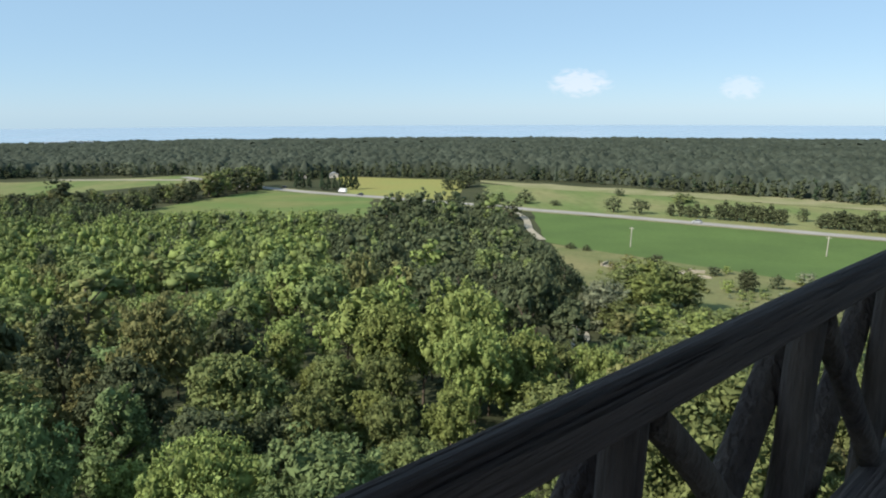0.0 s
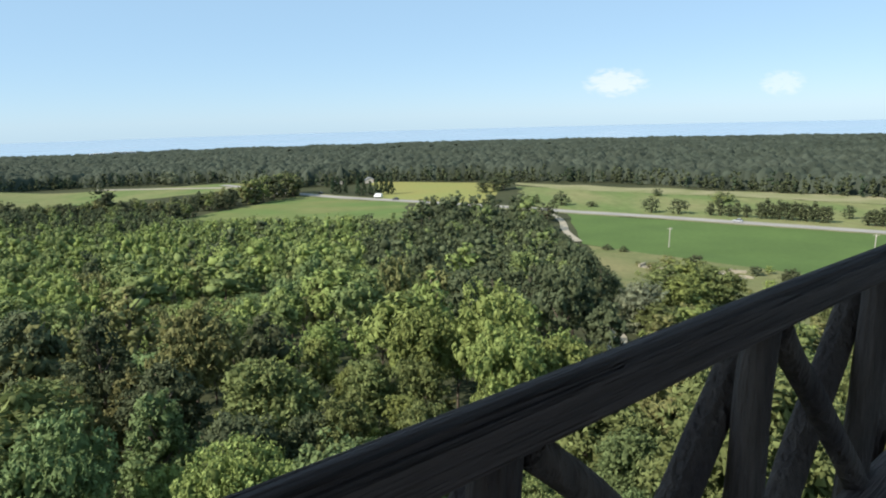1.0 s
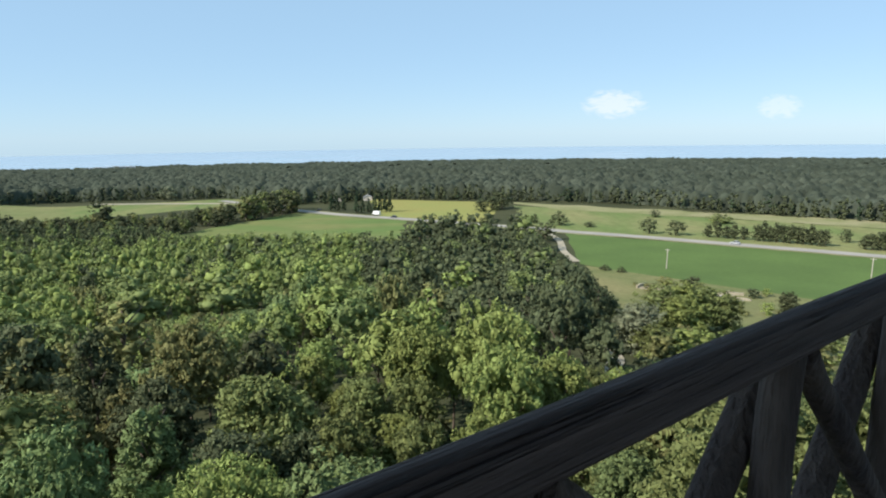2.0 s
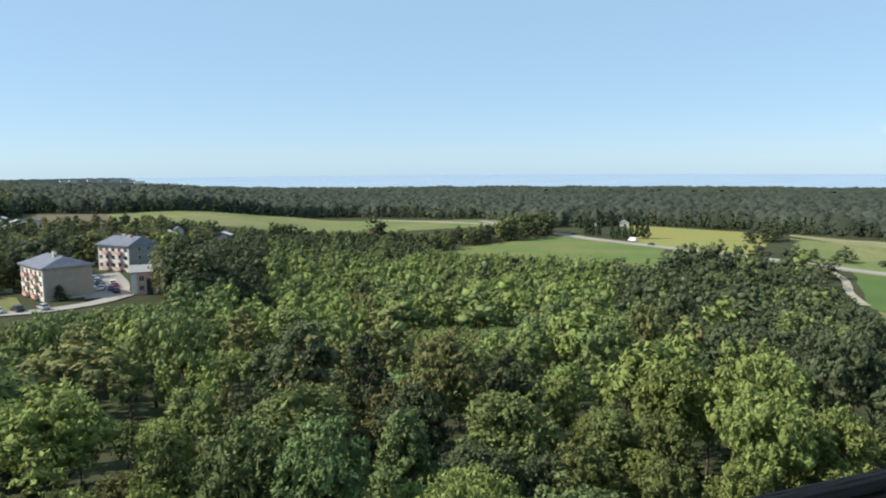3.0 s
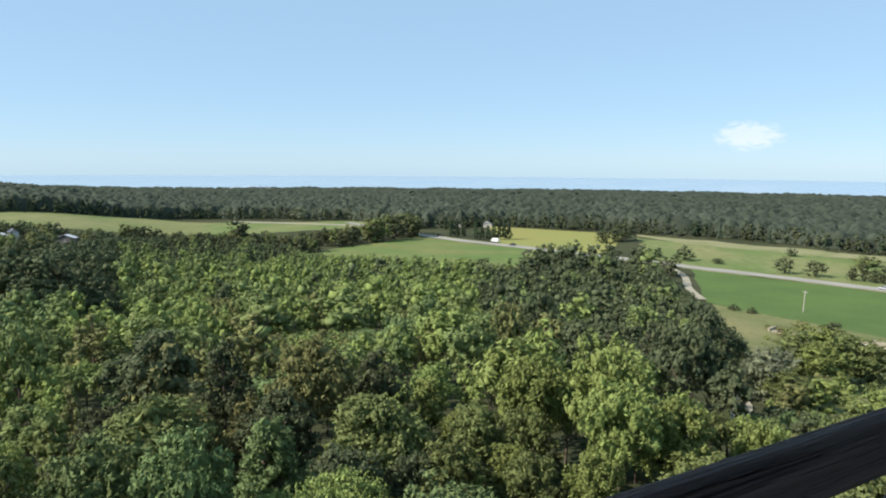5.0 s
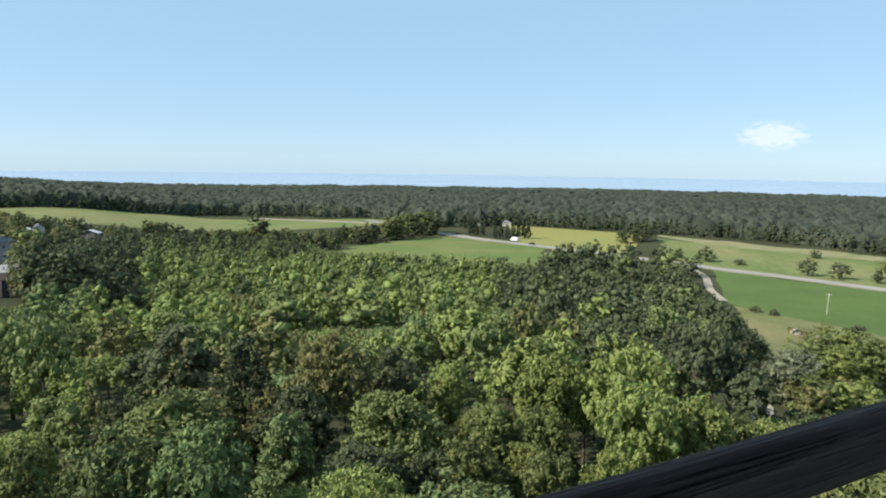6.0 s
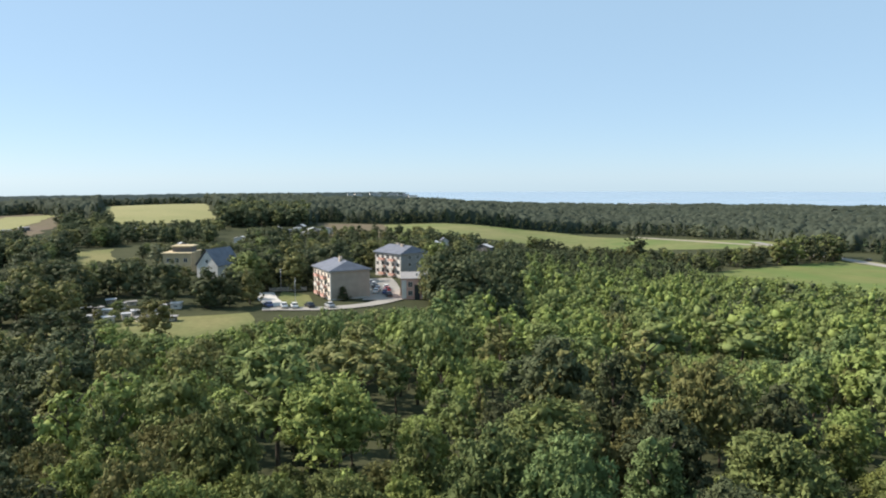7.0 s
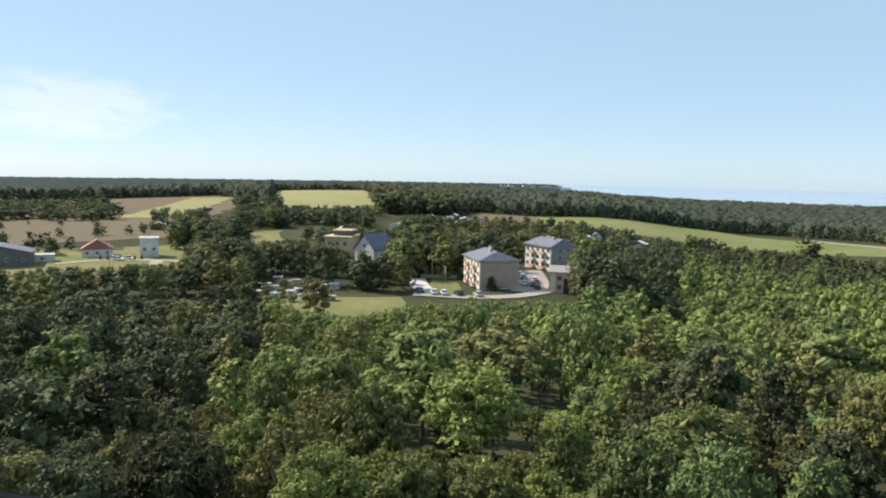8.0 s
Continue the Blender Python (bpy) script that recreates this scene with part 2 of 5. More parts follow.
# ---- land ----
EYE = 52.0
HILL_R = (0, 15, 30, 50, 80, 120, 160, 210, 260, 330, 400)
HILL_Z = (31, 29.5, 27.2, 24.6, 20.5, 15.2, 10, 5, 2, 0.5, 0)


def ease(a, b, x):
    t = np.clip((x - a) / (b - a), 0, 1)
    return t * t * (3 - 2 * t)


def azimuth(x, y):
    return np.degrees(np.arctan2(-np.asarray(x, float), np.asarray(y, float)))


def ground_z(x, y):
    """Height of the ground: the tower's hill, the village shelf to the west, the plain that falls to the coast."""
    r, az = np.hypot(x, y), azimuth(x, y)
    shelf = 15 * ease(27, 42, az) * (1 - ease(140, 175, az)) * (1 - ease(700, 2200, r))
    hx, hy = -850 * math.sin(radians(60.5)), 850 * math.cos(radians(60.5))
    shelf = shelf + 12 * np.exp(-((x - hx) ** 2 + (y - hy) ** 2) / 230 ** 2)
    z = np.maximum(np.interp(r, HILL_R, HILL_Z), shelf) - 32 * ease(600, 2600, r) - 11 * ease(2600, 4600, r)
    return z - 30 * ease(1740, 1900, r) * (1 - ease(40, 45, az))


def polar(r, az):
    a = radians(az)
    return -r * math.sin(a), r * math.cos(a)


def on_ground(x, y):
    return float(ground_z(x, y))


def make_ground():
    rr = np.concatenate([np.linspace(1, 400, 90), np.geomspace(410, 4950, 70)])
    aa = np.linspace(0, 2 * math.pi, 241)[:-1]
    R, A = np.meshgrid(rr, aa, indexing="ij")
    X, Y = -R * np.sin(A), R * np.cos(A)
    Z = ground_z(X, Y)
    v = np.stack([X.ravel(), Y.ravel(), Z.ravel()], 1)
    n, k = len(aa), len(rr)
    i, j = np.meshgrid(np.arange(k - 1), np.arange(n), indexing="ij")
    j2 = (j + 1) % n
    f = np.stack([i * n + j, (i + 1) * n + j, (i + 1) * n + j2, i * n + j2], -1).reshape(-1, 4)
    me = arr_mesh("ground", v, f[:, ::-1], FLOOR, smooth=True)
    return tagged(new("ground", me), "rolling ground of rough grass and woodland floor", "ground", kind="structure")


make_ground()


def make_sea():
    rr = np.linspace(1700, 4960, 24)
    aa = np.radians(np.linspace(-180, 55, 120))
    R, A = np.meshgrid(rr, aa, indexing="ij")
    v = np.stack([(-R * np.sin(A)).ravel(), (R * np.cos(A)).ravel(), np.full(R.size, -38.0)], 1)
    i, j = np.meshgrid(np.arange(len(rr) - 1), np.arange(len(aa) - 1), indexing="ij")
    n = len(aa)
    f = np.stack([i * n + j, i * n + j + 1, (i + 1) * n + j + 1, (i + 1) * n + j], -1).reshape(-1, 4)
    return tagged(new("water", arr_mesh("water", v, f, SEA)), "calm sea along the coast, its colour paled for haze", "sea", kind="structure")


make_sea()


def field(name, corners, mat, label, lift=0.12, n=36, rag=0.0):
    """A field: four corners (radius, azimuth) joined straight in plan, laid on the ground; rag: how uneven its edge is, in metres."""
    P = [Vector((*polar(*c), 0)) for c in corners]
    g = np.zeros((n + 1, n + 1, 3))
    for i in range(n + 1):
        for j in range(n + 1):
            s, t = i / n, j / n
            p = P[0].lerp(P[1], s).lerp(P[3].lerp(P[2], s), t)
            if rag and (i in (0, n) or j in (0, n)):
                p = p + Vector((noise.noise((p.x * 0.05, p.y * 0.05, 1)), noise.noise((p.x * 0.05, p.y * 0.05, 7)), 0)) * rag
            g[i, j] = (p.x, p.y, 0)
    g[..., 2] = ground_z(g[..., 0], g[..., 1]) + lift
    i, j = np.meshgrid(np.arange(n), np.arange(n), indexing="ij")
    f = np.stack([i * (n + 1) + j, (i + 1) * (n + 1) + j, (i + 1) * (n + 1) + j + 1, i * (n + 1) + j + 1], -1).reshape(-1, 4)
    v = g.reshape(-1, 3)
    a = v[f[0]]
    if np.cross(a[1] - a[0], a[2] - a[0])[2] < 0:
        f = f[:, ::-1]
    return tagged(new(name, arr_mesh(name, v, f, mat, True)), label, "field", kind="structure")


def ribbon(name, pts, width, mat, label, lift=0.2, wander=0.0):
    """A road along points (radius, azimuth), smooth between them."""
    P = [Vector((*polar(*p), 0)) for p in pts]
    line = []
    for k in range(len(P) - 1):
        a, b = P[max(k - 1, 0)], P[min(k + 2, len(P) - 1)]
        m = max(2, int((P[k + 1] - P[k]).length / 4))
        for i in range(m):
            t = i / m
            t2, t3 = t * t, t * t * t
            line.append(0.5 * ((2 * P[k]) + (P[k + 1] - a) * t + (2 * a - 5 * P[k] + 4 * P[k + 1] - b) * t2 + (3 * P[k] - a - 3 * P[k + 1] + b) * t3))
    line.append(P[-1])
    v, f = [], []
    for i, p in enumerate(line):
        d = (line[min(i + 1, len(line) - 1)] - line[max(i - 1, 0)]).normalized()
        s = Vector((-d.y, d.x, 0))
        w = width / 2 * (1 + wander * noise.noise((p.x * 0.15, p.y * 0.15, 3)))
        for k in (-1, -0.5, 0, 0.5, 1):
            q = p + s * w * k
            v.append((q.x, q.y, on_ground(q.x, q.y) + lift))
        if i:
            for k in range(4):
                f.append((5 * i - 5 + k, 5 * i + k, 5 * i + k + 1, 5 * i - 4 + k))
    f = np.array(f)
    v = np.array(v)
    if np.cross(v[f[0][1]] - v[f[0][0]], v[f[0][2]] - v[f[0][0]])[2] < 0:
        f = f[:, ::-1]
    return tagged(new(name, arr_mesh(name, v, f, mat, True)), label, "road", kind="structure")


# fields of the plain, seen over the wood
field("field_crop", [(371, -10.3), (275, -11.6), (206, -40), (328, -37)], CROP, "even green crop field beside the main road", rag=1.5)
field("field_far_grass", [(520, -6), (395, -8), (330, -40), (430, -40)], MEADOW, "rough green pasture beyond the main road", lift=0.14, rag=6)
field("field_dry_strip", [(545, -6), (500, -9), (432, -40), (470, -40)], VERGE, "dry yellowish grass strip along the far wood", lift=0.2, rag=8)
field("field_yellow", [(590, 5.5), (545, -5.2), (420, -4), (452, 4.6)], YELLOWFIELD, "yellow flowering field behind the road", rag=3)
field("field_left", [(498, 11.4), (433, 2.6), (300, 3), (402, 21.4)], GREENFIELD, "mown green field between road and wood", rag=3)
field("field_strip", [(634, 31.5), (640, 14), (572, 16), (505, 31.4)], MEADOW, "pale meadow strip in front of the far wood", rag=4)
field("field_strip_west", [(557, 45.6), (636, 31.4), (503, 31.5), (445, 44.6)], MEADOW, "pale meadow strip behind the village", lift=0.13, rag=4)
field("field_fallow", [(578, 51.0), (558, 45.5), (445, 44.7), (462, 50)], BROWNFIELD, "brown fallow strip behind the village gardens", rag=4)
field("field_hill", [(930, 66.2), (960, 59.6), (600, 58.6), (590, 66.5)], STRAW, "pale yellow stubble field on the low hill", rag=4)
field("field_brown", [(505, 95), (530, 73.2), (385, 73), (365, 98)], BROWNFIELD, "brown dry field beyond the farm houses", rag=5)
field("field_pale_west", [(730, 72.6), (725, 69.3), (518, 74.3), (518, 78.2)], STRAW, "pale green meadow in the west", lift=0.3, rag=5)
field("field_far_west", [(815, 100), (770, 67.5), (530, 71), (500, 100)], BROWNFIELD, "brownish far field below the horizon wood", rag=10)
field("field_village_meadow", [(203, 72), (203, 56.5), (165, 55), (160, 74)], GRASS, "grassy meadow at the foot of the wood", rag=3)
field("field_clearing", [(272, -12), (118, -14.5), (100, -60), (215, -44)], GRASS, "rough grass clearing with scrub", lift=0.1, rag=3)
field("field_lawn", [(238, 53.8), (228, 51.7), (206, 51.2), (207, 54.6)], GRASS, "lawn beside the flats", lift=0.16)
field("field_farmyard", [(345, 90), (345, 73.6), (255, 73), (240, 92)], GRASS, "grassy farmyard with lawns", rag=2)
field("field_garden_slope", [(410, 68.3), (418, 66.2), (350, 66), (345, 68.3)], GRASS, "small sunny meadow between garden trees", rag=3)

# roads
ribbon("road_main", [(620, 17), (512, 11.1), (472, 7.3), (439, 2.2), (390, -7.9), (379, -10.2), (362, -16.3), (347, -22.7), (339, -28.1), (334, -33.6), (334, -42)],
       8.5, ASPHALT, "worn pale asphalt main road", lift=0.35)
ribbon("road_verge", [(512, 11.1), (472, 7.3), (439, 2.2), (390, -7.9), (379, -10.2), (362, -16.3), (347, -22.7), (339, -28.1), (334, -33.6), (334, -42)],
       14, VERGE, "dry grass verge of the main road", lift=0.25, wander=0.25)
ribbon("road_side", [(640, 26), (612, 21), (590, 16.5)], 10, GRAVEL, "pale gravel side road through the meadow", lift=0.3)
ribbon("road_track", [(378, -8.6), (345, -9.8), (309, -10.2), (280, -11.2)], 3.2, GRAVEL, "sandy field track along the wood", lift=0.3, wander=0.2)
ribbon("path", [(123, -13.6), (112, -14.6), (104, -14.2), (96, -14.6)], 2.6, GRAVEL, "pale footpath at the edge of the wood", lift=0.25, wander=0.3)
ribbon("path_lower", [(88, -25), (93, -27.6), (96, -30.5), (103, -34)], 4.5, GRAVEL, "pale gravel path below the clearing", lift=0.25, wander=0.3)
ribbon("road_village", [(206, 55.4), (205.5, 54), (203, 51), (207, 47), (222, 43.5), (232, 40)], 5.5, ASPHALT, "narrow village road in front of the flats", lift=0.3)
ribbon("pavement", [(236, 55.2), (222, 54.9), (209, 54.2)], 6, CONCRETE, "pale concrete driveway", lift=0.34)
ribbon("road_yard", [(214, 46), (236, 45.7), (262, 46.2)], 11, ASPHALT, "asphalt parking yard between the flats", lift=0.36)
ribbon("road_farm", [(286, 73.4), (293, 76), (297, 79), (292, 82)], 4, GRAVEL, "light gravel farm road", lift=0.3)
ribbon("road_farm_drive", [(293, 75.2), (272, 75.6), (258, 77), (262, 82.5)], 4.5, GRAVEL, "gravel drive in the farmyard", lift=0.32)


# ---- the lookout tower ----
TURN = 49.1                              # the rail runs this many degrees to the right of straight ahead
DECK = 50.35
U = Vector((math.sin(radians(TURN)), math.cos(radians(TURN)), 0))
OUT = Vector((-math.cos(radians(TURN)), math.sin(radians(TURN)), 0))
RAIL_OFF, RAIL_Z, LOW_Z = 0.818, 51.43, 50.47
POST_S = (-2.6, -1.43, -0.26, 0.93, 2.08, 3.12, 4.2)


def at(s, n, z):
    p = U * s + OUT * n
    return Vector((p.x, p.y, z))


tower = thing("lookout_tower", 0, 0, 0, 0, "weathered log lookout tower with plank deck and added shade roof", "tower")
span = (-2.62, 4.4)
part("deck_frame", new_log(at(span[0], 0.62, DECK - 0.16), at(span[1], 0.62, DECK - 0.16), 0.1, 0.1), OLDWOOD, tower)
part("deck_frame", new_log(at(span[0], -3.4, DECK - 0.16), at(span[1], -3.4, DECK - 0.16), 0.1, 0.1), OLDWOOD, tower)
for i in range(34):
    s0 = span[0] + (span[1] - span[0]) * i / 34
    b = new_box(0, (span[1] - span[0]) / 34 - 0.012, -3.6, 0.72, -0.05, 0, bevel=0.006)
    ob = part("deck_plank", b, DECKWOOD, tower)
    ob.matrix_basis = Matrix.Translation(at(s0, 0, DECK)) @ Matrix.Rotation(radians(90 - TURN), 4, "Z")
for s in (span[0] + 0.1, span[1] - 0.1):
    for n in (0.62, -3.4):
        p = at(s, n, 0)
        zb = on_ground(p.x, p.y) - 0.3
        part("leg", new_log((p.x, p.y, zb), (p.x, p.y, 53.2), 0.15, 0.12, rings=14, seed=s * 3 + n), OLDWOOD, tower)
for z in (37.5, 41.5, 45.5):
    for a, b in (((span[0], 0.62), (span[1], 0.62)), ((span[0], -3.4), (span[1], -3.4)), ((span[0], 0.62), (span[0], -3.4)), ((span[1], 0.62), (span[1], -3.4))):
        part("cross_beam", new_log(at(*a, z), at(*b, z), 0.1, 0.1), OLDWOOD, tower)
        part("brace", new_log(at(*a, z), at(*b, z + 4), 0.08, 0.08), OLDWOOD, tower)
# roof out of view, added with wide eaves to keep sun off the rail
bm = bmesh.new()
apex = at(0.9, -1.4, 55.2)
c = [at(span[0] - 1.3, 1.95, 53.25), at(span[1] + 1.3, 1.95, 53.25), at(span[1] + 1.3, -4.8, 53.25), at(span[0] - 1.3, -4.8, 53.25)]
low, high = [bm.verts.new(v) for v in c], [bm.verts.new(v + Vector((0, 0, 0.06))) for v in c]
ta, tb = bm.verts.new(apex), bm.verts.new(apex + Vector((0, 0, 0.06)))
for i in range(4):
    k = (i + 1) % 4
    bm.faces.new((low[k], low[i], ta))
    bm.faces.new((high[i], high[k], tb))
    bm.faces.new((low[i], low[k], high[k], high[i]))
part("roof", bm, DARKWALL, tower, "unseen boarded roof added to shade the railing")

railing = thing("log_railing", *at(0.4, RAIL_OFF, DECK), 90 - TURN, "dark weathered log railing with crossed braces", "railing")
base = railing.matrix_basis.inverted()


def rail_part(name, a, b, ra, rb, seed, sides=14, rings=10, wob=0.012, mat=None, crack=False):
    return part(name, new_log(base @ at(*a), base @ at(*b), ra, rb, sides=sides, rings=rings, wob=wob, seed=seed, crack=crack), mat or OLDWOOD, railing)


rail_part("top_rail", (-2.7, RAIL_OFF, RAIL_Z), (4.4, RAIL_OFF, RAIL_Z + 0.01), 0.071, 0.064, 1.7, sides=36, rings=120, wob=0.015, mat=RAILWOOD, crack=True)
rail_part("sill_log", (-2.7, RAIL_OFF - 0.06, DECK + 0.13), (4.4, RAIL_OFF - 0.06, DECK + 0.13), 0.088, 0.082, 6.3, sides=24, rings=60, mat=RAILWOOD, crack=True)
for i, s in enumerate(POST_S):
    rail_part("post", (s - 0.1, RAIL_OFF + 0.02, DECK - 0.05), (s, RAIL_OFF, RAIL_Z - 0.03), 0.062, 0.056, 11 + i, sides=24, rings=24, crack=True)
    if i < len(POST_S) - 1:
        t = POST_S[i + 1]
        rail_part("brace", (s + 0.07, RAIL_OFF - 0.02, RAIL_Z - 0.05), (t - 0.2, RAIL_OFF - 0.03, LOW_Z + 0.1), 0.042, 0.05, 31 + i, sides=18, rings=16, wob=0.012)
    if i:
        rail_part("brace", (s + 0.17, RAIL_OFF + 0.12, RAIL_Z - 0.1), (s - 0.66, RAIL_OFF + 0.14, LOW_Z - 0.12), 0.058, 0.066, 51 + i, sides=18, rings=16, wob=0.02, crack=True)


# ---- buildings ----
def window(parent, x, y, z, w, h, face, frame_mat=None):
    """A window with frame and pane on a wall that faces '-x' or '-y'."""
    f = bmesh.new()
    t = 0.09
    for a0, a1, b0, b1 in ((-w / 2, w / 2, 0, t), (-w / 2, w / 2, h - t, h), (-w / 2, -w / 2 + t, t, h - t), (w / 2 - t, w / 2, t, h - t), (-t / 2, t / 2, t, h - t)):
        if face == "-y":
            box(f, a0, a1, -0.05, 0.04, b0, b1)
        else:
            box(f, -0.05, 0.04, a0, a1, b0, b1)
    ob = part("window", f, frame_mat or WHITEWALL, parent)
    ob.location = (x, y, z)
    g = bmesh.new()
    if face == "-y":
        box(g, -w / 2 + t, w / 2 - t, -0.015, 0.02, t, h - t)
    else:
        box(g, -0.015, 0.02, -w / 2 + t, w / 2 - t, t, h - t)
    part("pane", g, GLASS, ob)
    return ob


def walls(parent, W, L, H, mats, t=0.35):
    """Four wall slabs, butted at the corners: front (-y), side (-x), back, far side."""
    part("wall", new_box(0, W, 0, t, -1, H), mats[0], parent)
    part("wall", new_box(0, t, t + 0.002, L - t - 0.002, -1, H), mats[1], parent)
    part("wall", new_box(0, W, L - t, L, -1, H), mats[0], parent)
    part("wall", new_box(W - t, W, t + 0.002, L - t - 0.002, -1, H), mats[1], parent)


def hip_roof(W, L, H, rise, over, inset, thick=0.18):
    """A hipped roof whose ridge runs along y; inset 0 gives a gabled one."""
    bm = bmesh.new()
    for dz in (0, thick):
        c = [bm.verts.new(v) for v in ((-over, -over, H + dz), (W + over, -over, H + dz), (W + over, L + over, H + dz), (-over, L + over, H + dz))]
        r = [bm.verts.new((W / 2, inset - over, H + rise + dz)), bm.verts.new((W / 2, L + over - inset, H + rise + dz))]
        fs = [(c[0], c[1], r[0]), (c[1], c[2], r[1], r[0]), (c[2], c[3], r[1]), (c[3], c[0], r[0], r[1])]
        for q in fs:
            if inset == 0 and len(q) == 3:
                continue
            bm.faces.new(q if dz else q[::-1])
        if dz == 0:
            low = c, r
        else:
            if inset == 0:
                loop0, loop1 = [low[0][0], low[1][0], low[0][1], low[0][2], low[1][1], low[0][3]], [c[0], r[0], c[1], c[2], r[1], c[3]]
            else:
                loop0, loop1 = low[0], c
            for i in range(len(loop0)):
                k = (i + 1) % len(loop0)
                bm.faces.new((loop0[i], loop0[k], loop1[k], loop1[i]))
    return bm


def gable(W, H, rise, y0, y1):
    bm = bmesh.new()
    a = [bm.verts.new((x, y, z)) for y in (y0, y1) for x, z in ((0, H), (W, H), (W / 2, H + rise))]
    for q in ((0, 1, 2), (5, 4, 3), (0, 3, 4, 1), (1, 4, 5, 2), (2, 5, 3, 0)):
        bm.faces.new([a[i] for i in q])
    return bm


def ground_thing(name, r, az, rz, label, category, group="", z=None):
    x, y = polar(r, az)
    return thing(name, x, y, on_ground(x, y) if z is None else z, rz, label, category, group)


def flats(r, az, rz, W, L, label, bays, gable_windows):
    ob = ground_thing("apartment_building", r, az, rz, label, "building", "flats")
    H = 9.0
    walls(ob, W, L, H, (GREYBRICK, WHITEWALL) if gable_windows else (BRICKGREY, PLASTER))
    part("plinth", new_box(-0.06, W + 0.06, -0.06, L + 0.06, -1.2, 0.5), CONCRETE, ob)
    part("roof", hip_roof(W, L, H, 2.6, 0.7, 3.2 if not gable_windows else 1.5), ROOFGREY, ob, "grey sheet metal roof")
    part("eaves", new_box(-0.55, W + 0.55, -0.55, L + 0.55, H - 0.16, H - 0.005), WHITEWALL, ob)
    for cx, cy in ((W * 0.42, L * 0.35), (W * 0.55, L * 0.65)):
        ch = part("chimney", new_box(-0.45, 0.45, -0.7, 0.7, 0, 1.6, bevel=0.03), BRICKGREY, ob)
        ch.location = (cx, cy, H + 1.7)
    for storey in range(3):
        z = 1.3 + storey * 2.75
        for b in range(bays):
            y = L * (b + 0.5) / bays
            if b % 2 == 0:
                window(ob, 0, y, z, 1.7, 1.5, "-x")
            else:
                bal = part("balcony", new_box(-1.15, -0.02, y - 1.5, y + 1.5, z - 0.75, z - 0.6), CONCRETE, ob)
                part("balcony_front", new_box(-1.2, -1.12, y - 1.5, y + 1.5, z - 0.6, z + 0.3), PINK if storey != 1 else WHITEWALL, bal, "painted balcony parapet")
                part("balcony_side", new_box(-1.11, -0.03, y - 1.5, y - 1.43, z - 0.6, z + 0.3), PINK, bal)
                part("balcony_side", new_box(-1.11, -0.03, y + 1.43, y + 1.5, z - 0.6, z + 0.3), PINK, bal)
                window(ob, 0, y, z - 0.5, 1.5, 2.0, "-x")
        if gable_windows:
            for x in (W * 0.35, W * 0.66):
                window(ob, x, 0, z, 1.3, 1.4, "-y")
    part("corner_strip", new_box(-0.08, 0.25, -0.08, 0.02, 0.5, H - 0.2), WHITEWALL, ob)
    return ob


flats(216.7, 50.0, 68, 12.9, 17.0, "three-storey cream brick flats with a grey hipped roof", 5, False)
flats(263.0, 44.3, 85, 13.0, 15.0, "three-storey pale flats with grey roof behind the yard", 5, True)

shop = ground_thing("low_building", 215.8, 44.3, 44, "two-storey pink building with a flat grey roof", "building")
walls(shop, 13, 16, 6.4, (PINK, PINK))
part("roof", new_box(-0.15, 13.15, -0.15, 16.15, 6.402, 6.6, bevel=0.04), FELT, shop, "flat pale grey roof")
part("door", new_box(4.2, 5.8, -0.08, 0.03, 0, 4.6), GLASS, shop, "dark glazed door")
part("wall_panel", new_box(0.3, 1.7, -0.06, -0.002, 0.4, 6.0), WHITEWALL, shop, "white plastered panel")
part("wall_panel", new_box(6.4, 8.0, -0.06, -0.002, 0.4, 6.0), WHITEWALL, shop, "white plastered panel")
for x in (2.9, 9.6, 11.6):
    for z in (1.2, 3.9):
        window(shop, x, 0, z, 1.4, 1.6, "-y")
vent = part("chimney", new_box(-0.3, 0.3, -0.3, 0.3, 0, 0.9), CONCRETE, shop)
vent.location = (5, 6, 6.6)

hall = ground_thing("village_hall", 296, 62.6, 42, "tan two-storey hall with yellow roof edges", "building")
walls(hall, 11, 12, 8.2, (YELLOWWALL, YELLOWWALL))
part("roof", new_box(-0.5, 11.5, -0.5, 12.5, 8.202, 8.7, bevel=0.05), YELLOWWALL, hall, "flat roof with a yellow edge")
pent = part("penthouse", new_box(2.5, 10, 4, 10, 8.71, 10.6), DARKWALL, hall)
part("penthouse_roof", new_box(2.0, 10.6, 3.4, 10.6, 10.602, 11.1, bevel=0.05), YELLOWWALL, pent, "yellow flat roof slab")
for x in (2.2, 5.5, 8.8):
    for z in (1.2, 4.9):
        window(hall, x, 0, z, 1.5, 1.7, "-y")
        window(hall, 0, x, z, 1.5, 1.7, "-x")

gabled = ground_thing("gabled_house", 284, 60.2, 18, "white gabled house with steep grey metal roof", "house")
walls(gabled, 10, 13, 4.6, (WHITEWALL, WHITEWALL))
part("gable", gable(10, 4.602, 5.8, 0.0, 0.3), WHITEWALL, gabled)
part("gable", gable(10, 4.602, 5.8, 12.7, 13.0), WHITEWALL, gabled)
part("roof", hip_roof(10, 13, 4.55, 6.2, 0.5, 0), ROOFGREY, gabled, "steep grey metal roof")
window(gabled, 5, 0, 5.6, 1.3, 1.4, "-y")
for x in (2.2, 6.8):
    window(gabled, x, 0, 1.2, 1.3, 1.5, "-y")


